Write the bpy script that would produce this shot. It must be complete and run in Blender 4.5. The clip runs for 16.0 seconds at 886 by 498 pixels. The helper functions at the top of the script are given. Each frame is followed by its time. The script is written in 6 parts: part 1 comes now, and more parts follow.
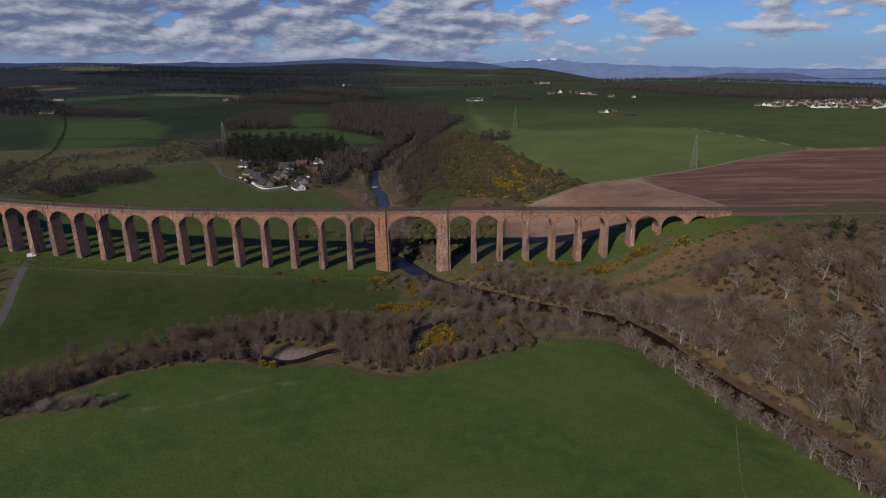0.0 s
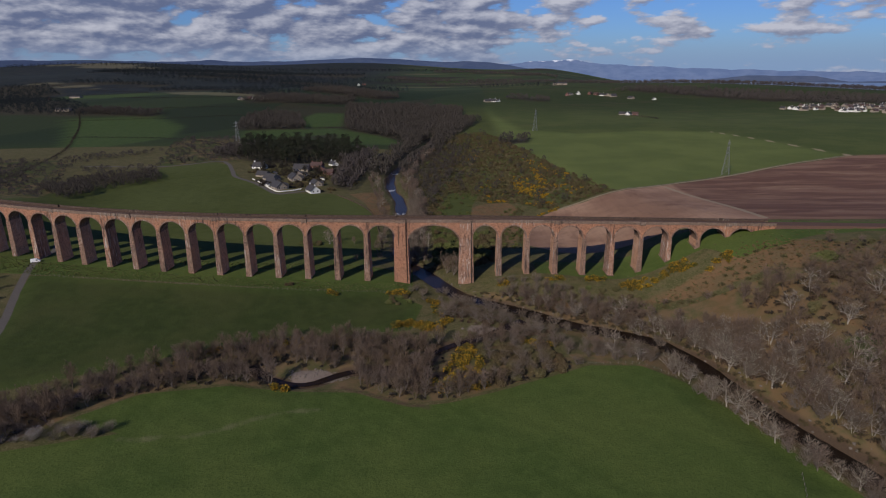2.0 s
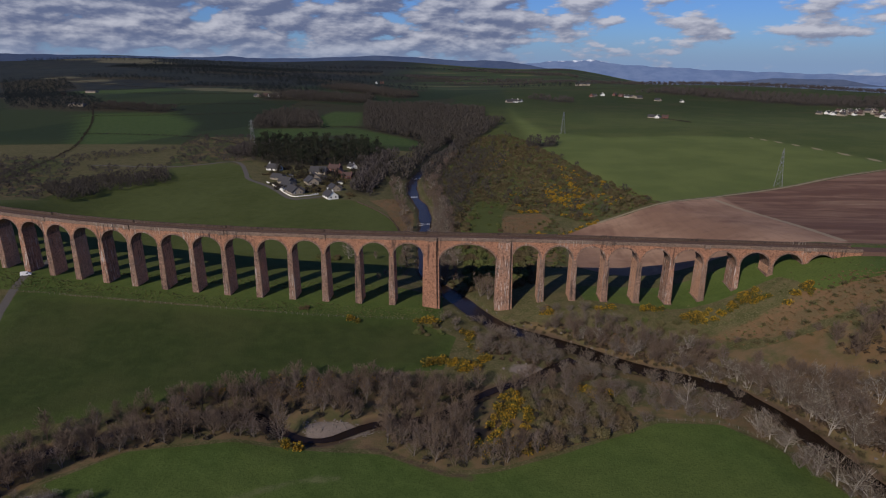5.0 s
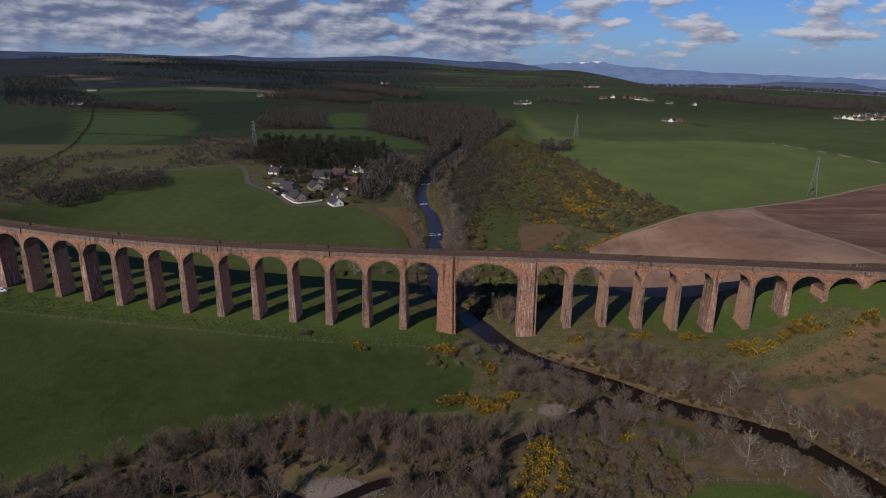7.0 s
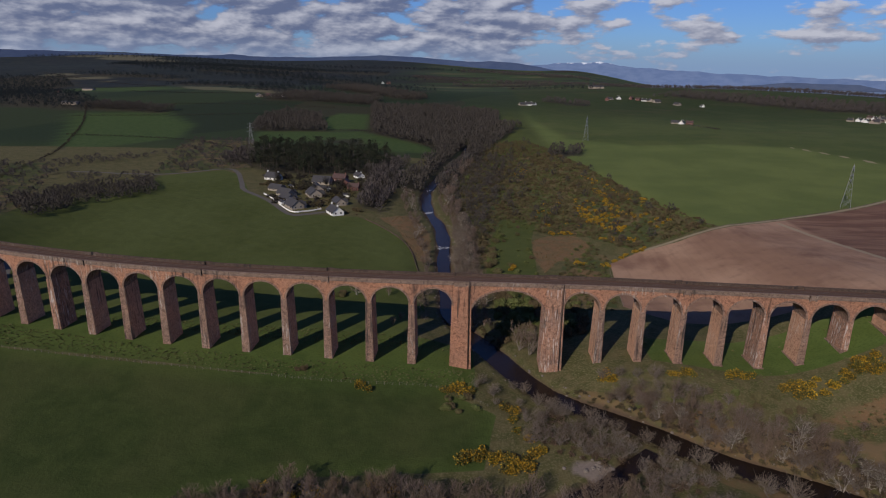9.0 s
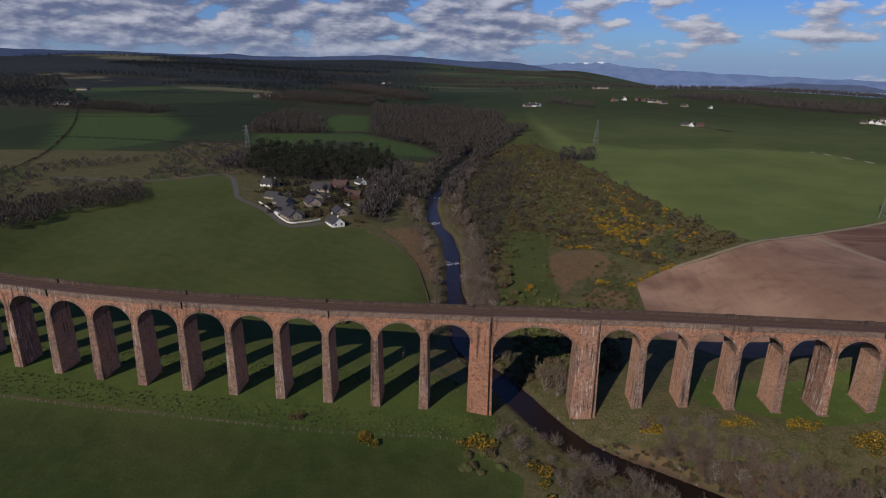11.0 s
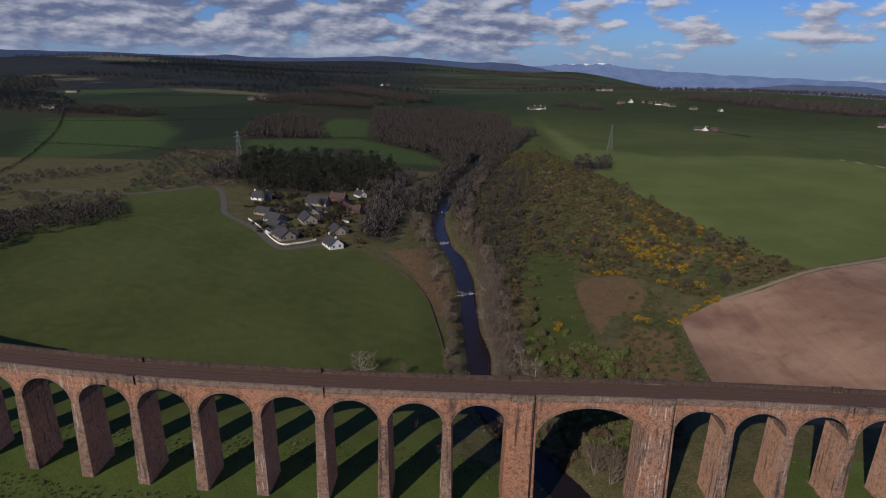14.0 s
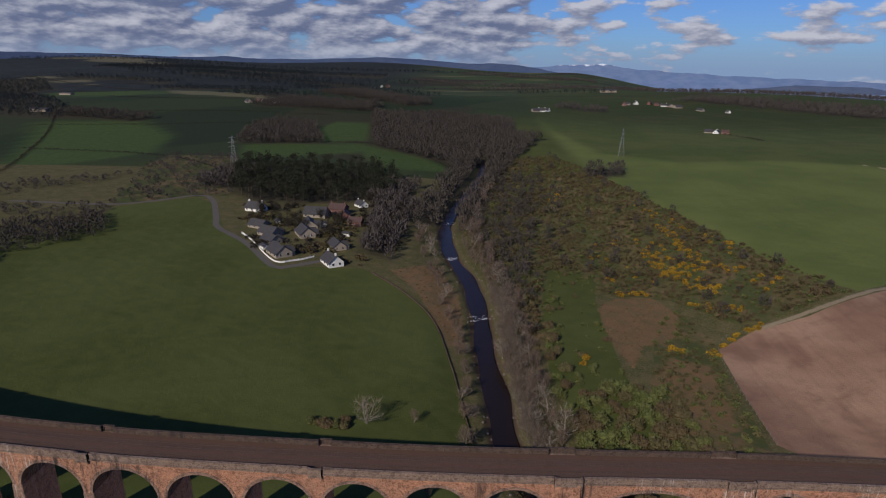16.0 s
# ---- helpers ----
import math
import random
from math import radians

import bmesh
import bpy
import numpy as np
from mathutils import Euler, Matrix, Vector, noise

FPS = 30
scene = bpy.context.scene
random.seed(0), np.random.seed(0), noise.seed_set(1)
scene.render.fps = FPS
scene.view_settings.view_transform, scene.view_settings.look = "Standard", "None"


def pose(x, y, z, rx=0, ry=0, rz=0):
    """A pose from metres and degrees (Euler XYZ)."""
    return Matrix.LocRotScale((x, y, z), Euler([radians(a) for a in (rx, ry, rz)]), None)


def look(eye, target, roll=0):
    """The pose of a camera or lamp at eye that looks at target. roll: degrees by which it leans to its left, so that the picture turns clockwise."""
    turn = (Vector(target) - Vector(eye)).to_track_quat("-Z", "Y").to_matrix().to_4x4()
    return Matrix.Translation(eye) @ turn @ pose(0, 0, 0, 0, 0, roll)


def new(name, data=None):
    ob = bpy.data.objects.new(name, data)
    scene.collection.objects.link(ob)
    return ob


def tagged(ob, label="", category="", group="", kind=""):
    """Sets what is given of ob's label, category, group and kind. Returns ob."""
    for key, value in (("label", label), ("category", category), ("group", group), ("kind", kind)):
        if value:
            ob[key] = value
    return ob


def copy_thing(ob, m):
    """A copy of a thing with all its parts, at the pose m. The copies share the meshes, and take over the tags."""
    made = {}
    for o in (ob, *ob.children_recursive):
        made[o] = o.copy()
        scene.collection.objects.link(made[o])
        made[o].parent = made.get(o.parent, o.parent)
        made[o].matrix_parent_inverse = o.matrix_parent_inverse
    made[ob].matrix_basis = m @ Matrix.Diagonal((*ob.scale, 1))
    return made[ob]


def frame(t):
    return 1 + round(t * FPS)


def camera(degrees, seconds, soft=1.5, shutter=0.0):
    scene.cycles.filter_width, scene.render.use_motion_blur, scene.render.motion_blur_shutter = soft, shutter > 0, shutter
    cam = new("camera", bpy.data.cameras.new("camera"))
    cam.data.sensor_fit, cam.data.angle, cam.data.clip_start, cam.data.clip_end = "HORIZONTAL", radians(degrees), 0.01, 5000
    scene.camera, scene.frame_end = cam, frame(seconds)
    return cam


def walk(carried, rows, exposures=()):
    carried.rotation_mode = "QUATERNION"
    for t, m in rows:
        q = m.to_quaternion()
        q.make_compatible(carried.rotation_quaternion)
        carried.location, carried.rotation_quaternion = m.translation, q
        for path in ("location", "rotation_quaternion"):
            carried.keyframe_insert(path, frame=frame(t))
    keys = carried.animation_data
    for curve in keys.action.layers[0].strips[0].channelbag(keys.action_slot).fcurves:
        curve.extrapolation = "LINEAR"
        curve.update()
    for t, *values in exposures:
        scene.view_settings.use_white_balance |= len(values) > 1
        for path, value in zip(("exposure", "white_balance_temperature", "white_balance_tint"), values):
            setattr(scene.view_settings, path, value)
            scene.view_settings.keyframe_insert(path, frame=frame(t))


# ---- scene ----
cam = camera(73.3, 16.0, soft=1.1)
PATH = [
    (0, (18.029, -358.569, 126.741), (18.034, -356.659, 126.146), -0.8),
    (0.5, (16.645, -353.11, 126.721), (16.641, -351.2, 126.127), -0.8),
    (1, (15.13, -347.529, 126.691), (15.114, -345.619, 126.098), -0.7),
    (1.5, (13.419, -341.775, 126.624), (13.393, -339.866, 126.03), -0.5),
    (2, (11.617, -335.768, 126.515), (11.582, -333.858, 125.921), -0.4),
    (2.5, (9.691, -329.499, 126.408), (9.646, -327.59, 125.813), -0.3),
    (3, (7.619, -322.902, 126.307), (7.566, -320.993, 125.712), -0.3),
    (3.5, (5.472, -316.023, 126.22), (5.412, -314.115, 125.625), -0.2),
    (4, (3.32, -308.847, 126.141), (3.253, -306.939, 125.546), -0.1),
    (4.2, (2.476, -305.84, 126.111), (2.407, -303.933, 125.514), -0.0),
    (6.5, (-6.985, -269.948, 125.021), (-7.074, -268.041, 124.425), 0.6),
    (7, (-8.908, -261.775, 124.916), (-8.997, -259.868, 124.321), 0.7),
    (7.5, (-10.767, -253.319, 124.867), (-10.856, -251.412, 124.271), 0.8),
    (8, (-12.69, -244.752, 124.805), (-12.779, -242.845, 124.209), 0.9),
    (8.5, (-14.69, -236.199, 124.73), (-14.778, -234.292, 124.135), 0.9),
    (9, (-16.709, -227.71, 124.677), (-16.797, -225.803, 124.082), 0.9),
    (11.5, (-26.771, -185.189, 125.07), (-26.857, -183.282, 124.474), 1.0),
    (12, (-28.599, -176.772, 125.15), (-28.684, -174.864, 124.555), 0.9),
    (12.5, (-30.386, -168.462, 125.253), (-30.471, -166.555, 124.657), 0.9),
    (13, (-32.227, -160.265, 125.396), (-32.313, -158.357, 124.803), 0.8),
    (13.5, (-34.063, -152.223, 125.58), (-34.146, -150.315, 124.987), 0.9),
    (14, (-35.855, -144.137, 125.768), (-35.934, -142.228, 125.175), 1.0),
    (14.5, (-37.638, -136.017, 125.944), (-37.719, -134.108, 125.353), 0.9),
    (15, (-39.469, -127.92, 126.091), (-39.55, -126.011, 125.499), 0.8),
    (15.5, (-41.347, -119.834, 126.223), (-41.428, -117.924, 125.633), 0.9),
    (16, (-43.226, -111.731, 126.345), (-43.303, -109.821, 125.755), 0.9),
]
walk(cam, [(t, look(eye, target, roll)) for t, eye, target, roll in PATH])

# ---- world, sun ----
SUN_AZ, SUN_EL = 210.0, 31.0
toward_sun = Vector((math.sin(radians(SUN_AZ)) * math.cos(radians(SUN_EL)),
                     math.cos(radians(SUN_AZ)) * math.cos(radians(SUN_EL)), math.sin(radians(SUN_EL))))
lamp = new("sun", bpy.data.lights.new("sun", "SUN"))
lamp.data.energy, lamp.data.angle, lamp.data.color = 3.5, radians(0.55), (1.0, 0.9, 0.78)
lamp.matrix_world = look((0, 0, 300), Vector((0, 0, 300)) - toward_sun)


class Nodes:
    """Short hand for a node tree."""

    def __init__(self, tree):
        self.tree = tree
        tree.nodes.clear()

    def add(self, kind, inputs=None, **props):
        n = self.tree.nodes.new(kind)
        if "operation" in props:
            n.operation = props["operation"]
        if "interpolation_type" in props:
            n.interpolation_type = props["interpolation_type"]
        if "data_type" in props:
            n.data_type, n.blend_type = props["data_type"], props["blend_type"]
        if "attribute_name" in props:
            n.attribute_name = props["attribute_name"]
        for k, v in (inputs or {}).items():
            self.put(n.inputs[k], v)
        return n

    def put(self, socket, v):
        if isinstance(v, bpy.types.NodeSocket):
            self.tree.links.new(v, socket)
        elif isinstance(v, (tuple, list)) and len(v) == 3 and socket.type == "RGBA":
            socket.default_value = (*v, 1)
        else:
            socket.default_value = v

    def math(self, op, a, b=0.0, c=0.0):
        return self.add("ShaderNodeMath", {0: a, 1: b, 2: c}, operation=op).outputs[0]

    def step(self, a, b, v, lo=0.0, hi=1.0):
        n = self.add("ShaderNodeMapRange", {"Value": v, "From Min": a, "From Max": b, "To Min": lo, "To Max": hi},
                     interpolation_type="SMOOTHSTEP")
        return n.outputs[0]

    def mix(self, f, a, b, mode="MIX"):
        n = self.add("ShaderNodeMix", data_type="RGBA", blend_type=mode)
        self.put(n.inputs[0], f), self.put(n.inputs[6], a), self.put(n.inputs[7], b)
        return n.outputs[2]

    def noise(self, vec, scale, detail=4.0, rough=0.55, distortion=0.0):
        return self.add("ShaderNodeTexNoise", {"Vector": vec, "Scale": scale, "Detail": detail, "Roughness": rough,
                                               "Distortion": distortion}).outputs[0]

    def scaled(self, vec, s):
        return self.add("ShaderNodeVectorMath", {0: vec, 1: s}, operation="MULTIPLY").outputs[0]


world = bpy.data.worlds.new("sky")
scene.world = world
world.use_nodes = True
w = Nodes(world.node_tree)
sky = w.add("ShaderNodeTexSky")
sky.sky_type, sky.sun_disc, sky.sun_elevation, sky.sun_rotation = "NISHITA", False, radians(SUN_EL), radians(SUN_AZ)
sky.altitude, sky.air_density, sky.dust_density, sky.ozone_density = 100.0, 1.0, 0.4, 2.0
way = w.add("ShaderNodeTexCoord").outputs["Generated"]
xyz = w.add("ShaderNodeSeparateXYZ", {0: way})
azimuth = w.math("ARCTAN2", xyz.outputs[0], xyz.outputs[1])
height = xyz.outputs[2]
sheet = w.add("ShaderNodeCombineXYZ", {0: w.math("MULTIPLY", azimuth, 9.0), 1: w.math("MULTIPLY", height, 24.0), 2: 6.1}).outputs[0]
above = w.add("ShaderNodeVectorMath", {0: sheet, 1: (-0.07, 0.17, 0.0)}, operation="ADD").outputs[0]
puff = w.noise(sheet, 1.5, 9.0, 0.54)
puff_above = w.noise(above, 1.5, 9.0, 0.54)
clear = w.step(0.02, 0.24, azimuth, -0.085, 0.062)
# a row of fair-weather cumulus stands over the coast
low_row = w.math("MULTIPLY", w.step(0.012, 0.045, height), w.step(0.105, 0.06, height, 0.0, 0.05))
clear = w.math("SUBTRACT", clear, low_row)
high = w.step(0.02, 0.10, height, 0.0, 0.035)
cover = w.math("ADD", w.math("SUBTRACT", puff, clear), w.math("MULTIPLY", high, w.step(0.05, -0.1, azimuth)))
mask = w.step(0.46, 0.565, cover)
lit = w.step(-0.12, 0.22, w.math("SUBTRACT", puff, puff_above))
lit = w.math("MINIMUM", w.math("ADD", lit, w.step(0.0, 0.25, azimuth, 0.0, 0.25)), 1.0)
cloud = w.mix(lit, (0.118, 0.145, 0.250), (0.49, 0.50, 0.58))
base = w.mix(1.0, sky.outputs[0], (0.026, 0.042, 0.082), "MULTIPLY")
haze = w.step(0.05, -0.012, height, 0.0, 0.75)
base = w.mix(haze, base, (0.22, 0.32, 0.52))
cloud = w.mix(w.step(0.045, 0.0, height, 0.0, 0.5), cloud, (0.22, 0.29, 0.44))
# broken cloud thins out towards the zenith
mask = w.math("MULTIPLY", mask, w.step(0.32, 0.10, height, 0.06, 0.97))
out = w.add("ShaderNodeBackground", {"Color": w.mix(mask, base, cloud), "Strength": 1.0})
w.tree.links.new(out.outputs[0], w.add("ShaderNodeOutputWorld").inputs[0])


# ---- materials ----
def material(name, build, rough=0.9, bump=0.0, bump_size=0.1, spec=0.2, metal=0.0):
    """build(n, position) gives (colour, relief)."""
    m = bpy.data.materials.new(name)
    m.use_nodes = True
    n = Nodes(m.node_tree)
    place = n.add("ShaderNodeNewGeometry").outputs["Position"]
    colour, relief = build(n, place)
    s = n.add("ShaderNodeBsdfPrincipled", {"Base Color": colour, "Roughness": rough, "Metallic": metal, "Specular IOR Level": spec})
    if bump and relief is not None:
        b = n.add("ShaderNodeBump", {"Height": relief, "Strength": bump, "Distance": bump_size})
        n.tree.links.new(b.outputs[0], s.inputs["Normal"])
    n.tree.links.new(s.outputs[0], n.add("ShaderNodeOutputMaterial").inputs[0])
    return m


def mottled(name, a, b, size=1.0, rough=0.9, bump=0.3, big=None, spec=0.2, metal=0.0):
    """Two colours in patches of two sizes."""
    def build(n, p):
        fine = n.noise(p, 3.0 / size, 5.0, 0.6)
        wide = n.noise(p, 0.25 / size, 3.0, 0.5)
        c = n.mix(n.step(0.35, 0.65, fine), a, b)
        return n.mix(n.step(0.4, 0.68, wide, 0.0, 0.6), c, big or tuple(0.6 * v for v in a)), fine
    return material(name, build, rough, bump, 0.05 * size, spec, metal)


def leafy(name, a, b, c, spread=0.5):
    """Foliage or twigs: each piece has its own tone, and each plant its own."""
    def build(n, p):
        isle = n.add("ShaderNodeNewGeometry").outputs["Random Per Island"]
        plant = n.add("ShaderNodeObjectInfo").outputs["Random"]
        col = n.mix(isle, a, b)
        grove = n.noise(p, 0.06, 3.0, 0.6)
        col = n.mix(n.math("MULTIPLY", n.step(0.35, 0.65, n.math("ADD", n.math("MULTIPLY", plant, 0.3), n.math("MULTIPLY", grove, 0.75))), spread), col, c)
        return col, None
    return material(name, build, 0.9, 0.0, 0.1, 0.1)


def masonry(name, warm, dark, pale, block=(0.75, 0.36), pale_at=0.62, dark_at=0.55):
    """Coursed sandstone with lime streaks and soot that run downwards."""
    def build(n, p):
        x = n.add("ShaderNodeSeparateXYZ", {0: p})
        flat = n.add("ShaderNodeCombineXYZ", {0: n.math("ADD", x.outputs[0], x.outputs[1]), 1: x.outputs[2], 2: 0.0}).outputs[0]
        wobble = n.add("ShaderNodeVectorMath", {0: flat, 1: n.scaled(n.add("ShaderNodeTexNoise", {"Vector": p, "Scale": 1.2}).outputs["Color"], (0.12, 0.12, 0.0))}, operation="ADD").outputs[0]
        bricks = n.add("ShaderNodeTexBrick", {"Vector": wobble, "Color1": (0.0, 0.0, 0.0), "Color2": (1.0, 1.0, 1.0), "Mortar": (0.5, 0.5, 0.5),
                                              "Scale": 1.0, "Mortar Size": 0.02, "Mortar Smooth": 0.4, "Brick Width": block[0], "Row Height": block[1]})
        tone = bricks.outputs[0]
        grit = n.noise(p, 3.2, 6.0, 0.72)
        wide = n.noise(p, 0.11, 4.0, 0.6)
        blotch = n.noise(p, 0.8, 5.0, 0.7)
        col = n.mix(n.step(0.30, 0.72, wide), warm, tuple(0.62 * u + 0.10 * v for u, v in zip(warm, pale)))
        col = n.mix(n.math("MULTIPLY", tone, 0.55), col, dark)
        col = n.mix(n.step(0.46, 0.66, grit, 0.0, 0.9), col, tuple(0.45 * u for u in dark))
        col = n.mix(n.step(0.48, 0.62, blotch, 0.0, 0.6), col, tuple(0.55 * u for u in dark))
        col = n.mix(n.step(0.44, 0.30, blotch, 0.0, 0.5), col, tuple(0.8 * u + 0.15 * v for u, v in zip(warm, pale)))
        run = n.noise(n.scaled(p, (0.9, 0.9, 0.07)), 1.0, 5.0, 0.6)
        spot = n.noise(p, 0.045, 2.0, 0.5)
        soot = n.math("MULTIPLY", n.step(0.50, 0.66, run), n.step(dark_at - 0.06, dark_at + 0.05, spot))
        col = n.mix(n.math("MULTIPLY", soot, 0.85), col, (0.035, 0.03, 0.03))
        run2 = n.noise(n.scaled(p, (1.3, 1.3, 0.12)), 1.3, 6.0, 0.7)
        spot2 = n.noise(n.add("ShaderNodeVectorMath", {0: p, 1: (37.0, 11.0, 5.0)}, operation="ADD").outputs[0], 0.05, 2.0, 0.5)
        lime = n.math("MULTIPLY", n.step(0.53, 0.66, run2), n.step(pale_at - 0.09, pale_at, spot2))
        col = n.mix(n.math("MULTIPLY", lime, 0.75), col, pale)
        relief = n.math("ADD", n.math("MULTIPLY", bricks.outputs[1], -0.6), grit)
        return col, relief
    return material(name, build, 0.92, 0.9, 0.12, 0.15)


STONE = masonry("red_sandstone", (0.56, 0.275, 0.165), (0.25, 0.122, 0.082), (0.50, 0.44, 0.38), pale_at=0.60)
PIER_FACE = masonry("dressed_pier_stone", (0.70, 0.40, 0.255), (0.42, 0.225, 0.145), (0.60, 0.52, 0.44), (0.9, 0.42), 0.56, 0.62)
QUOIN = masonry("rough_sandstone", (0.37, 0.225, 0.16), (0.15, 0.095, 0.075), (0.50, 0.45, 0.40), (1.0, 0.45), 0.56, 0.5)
SHEDDING = masonry("lime_streaked_sandstone", (0.50, 0.27, 0.175), (0.20, 0.112, 0.082), (0.64, 0.59, 0.54), (0.9, 0.42), 0.42, 0.49)
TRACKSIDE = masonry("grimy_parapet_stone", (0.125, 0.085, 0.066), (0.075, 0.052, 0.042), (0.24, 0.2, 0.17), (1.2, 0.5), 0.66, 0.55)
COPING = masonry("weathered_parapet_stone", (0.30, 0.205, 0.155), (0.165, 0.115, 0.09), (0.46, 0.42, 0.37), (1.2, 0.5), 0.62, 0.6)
BALLAST = mottled("brown_ballast", (0.125, 0.072, 0.050), (0.082, 0.048, 0.036), 0.5, big=(0.098, 0.054, 0.038))
SLEEPER = mottled("grey_sleeper", (0.12, 0.085, 0.068), (0.085, 0.06, 0.05), 0.3)
RAIL = mottled("worn_rail", (0.19, 0.135, 0.105), (0.14, 0.10, 0.08), 0.3, 0.5, 0.1, metal=0.6)
IRON = mottled("dark_iron", (0.02, 0.018, 0.017), (0.035, 0.03, 0.028), 0.3, 0.6)
BARK = mottled("grey_bark", (0.22, 0.185, 0.155), (0.12, 0.10, 0.085), 0.4)
DARK_BARK = mottled("dark_bark", (0.075, 0.058, 0.046), (0.045, 0.036, 0.03), 0.4)
PALE_BARK = mottled("lichened_bark", (0.44, 0.40, 0.34), (0.24, 0.205, 0.17), 0.4)
TWIGS = leafy("bare_twigs", (0.092, 0.066, 0.053), (0.225, 0.166, 0.132), (0.105, 0.074, 0.048))
PALE_TWIGS = leafy("lichened_twigs", (0.092, 0.071, 0.056), (0.245, 0.196, 0.155), (0.105, 0.076, 0.052))
NEEDLES = leafy("dark_needles", (0.018, 0.023, 0.014), (0.036, 0.042, 0.024), (0.032, 0.028, 0.022))
GORSE = leafy("gorse_leaf", (0.05, 0.062, 0.018), (0.10, 0.10, 0.028), (0.08, 0.062, 0.024))
BLOOM = leafy("gorse_bloom", (0.40, 0.215, 0.015), (0.60, 0.36, 0.028), (0.32, 0.165, 0.012))
SHRUB = leafy("olive_shrub", (0.064, 0.062, 0.027), (0.125, 0.110, 0.052), (0.088, 0.062, 0.036), 0.8)
BUDDING = leafy("budding_shrub", (0.070, 0.086, 0.028), (0.120, 0.136, 0.046), (0.085, 0.078, 0.034))
HEDGE = leafy("brown_hedge", (0.034, 0.027, 0.024), (0.062, 0.050, 0.043), (0.030, 0.031, 0.019))
BRUSH = leafy("brown_brushwood", (0.052, 0.036, 0.025), (0.118, 0.080, 0.054), (0.066, 0.058, 0.028), 0.75)
HILL_BLOOM = leafy("orange_gorse_bloom", (0.36, 0.20, 0.018), (0.55, 0.34, 0.03), (0.26, 0.15, 0.02))
WOOD = leafy("far_bare_wood", (0.058, 0.049, 0.048), (0.098, 0.082, 0.078), (0.050, 0.045, 0.034), 0.6)
TUSSOCK = leafy("dry_tussock", (0.082, 0.092, 0.030), (0.165, 0.160, 0.072), (0.066, 0.080, 0.024))
# the blue of distant haze is mixed into these needle tones
HAZED_SPRUCE = leafy("hazed_spruce", (0.014, 0.020, 0.024), (0.026, 0.034, 0.038), (0.020, 0.022, 0.022))
WHITISH_TWIGS = leafy("whitish_twigs", (0.34, 0.30, 0.28), (0.52, 0.48, 0.46), (0.24, 0.20, 0.17))
FENCE = mottled("weathered_fence_wood", (0.22, 0.20, 0.16), (0.14, 0.125, 0.10), 0.3)
WHITE = mottled("white_harling", (0.78, 0.77, 0.73), (0.70, 0.69, 0.65), 0.5, 0.9, 0.2, (0.66, 0.64, 0.6))
CREAM = mottled("buff_render", (0.33, 0.28, 0.22), (0.27, 0.23, 0.185), 0.5, 0.9, 0.2, (0.24, 0.2, 0.16))
REDWALL = mottled("red_brick_wall", (0.19, 0.095, 0.078), (0.14, 0.072, 0.06), 0.5, 0.9, 0.2)
SLATE = mottled("slate_roof", (0.062, 0.058, 0.060), (0.042, 0.040, 0.042), 0.4, 0.6, 0.4, (0.07, 0.066, 0.06))
TILE = mottled("red_brown_roof", (0.10, 0.062, 0.054), (0.075, 0.047, 0.042), 0.4, 0.7, 0.4)
PANE = mottled("window_glass", (0.02, 0.022, 0.026), (0.025, 0.028, 0.032), 0.5, 0.12, 0.0, spec=0.6)
FRAMEW = mottled("white_frame", (0.75, 0.75, 0.73), (0.7, 0.7, 0.68), 0.3, 0.6)
STEEL = mottled("galvanised_steel", (0.26, 0.27, 0.27), (0.20, 0.21, 0.21), 0.4, 0.6, 0.1, metal=0.2)
VAN = mottled("white_van_paint", (0.80, 0.80, 0.80), (0.76, 0.76, 0.76), 0.5, 0.35, 0.0, (0.72, 0.72, 0.71), 0.5)
TYRE = mottled("tyre_rubber", (0.02, 0.02, 0.02), (0.03, 0.03, 0.03), 0.2, 0.85)
STONES = mottled("river_stones", (0.20, 0.165, 0.14), (0.12, 0.10, 0.085), 0.5)


def river_water(n, p):
    wave = n.noise(n.scaled(p, (0.5, 0.5, 1.0)), 1.5, 4.0, 0.6)
    return n.mix(n.noise(p, 0.05, 2.0), (0.020, 0.012, 0.008), (0.012, 0.008, 0.006)), wave


WATER = material("peaty_river_water", river_water, 0.26, 0.5, 0.06, 0.17)


def foam_of(n, p):
    f = n.noise(p, 1.5, 4.0)
    return n.mix(f, (0.55, 0.55, 0.55), (0.75, 0.76, 0.78)), f


FOAM = material("white_water", foam_of, 0.7, 0.3, 0.1)
SEA = mottled("firth_water", (0.16, 0.24, 0.38), (0.19, 0.28, 0.42), 400, 0.5, 0.0, (0.22, 0.30, 0.42))

# ---- the lie of the land ----
def sstep(a, b, v):
    u = np.clip((v - a) / (b - a), 0, 1)
    return u * u * (3 - 2 * u)


def splus(v, k):
    return k * np.logaddexp(0, v / k)


RIVER = [(-21, 640), (-32, 540), (-56, 388), (-60, 334), (-52, 271), (-41, 231), (-35, 181), (-33, 136), (-29, 102), (-25, 60), (-5, 18),
         (12, -11), (27, -23), (47, -34), (68, -50), (91, -62), (110, -73), (121, -92), (128, -120), (135, -146), (143, -170), (151, -200), (166, -250), (192, -330)]
STREAM = [(-150, -142), (-110, -114), (-81, -104), (-66, -114), (-50, -117), (-34, -106), (-12, -99), (9, -80), (28, -68), (48, -50)]


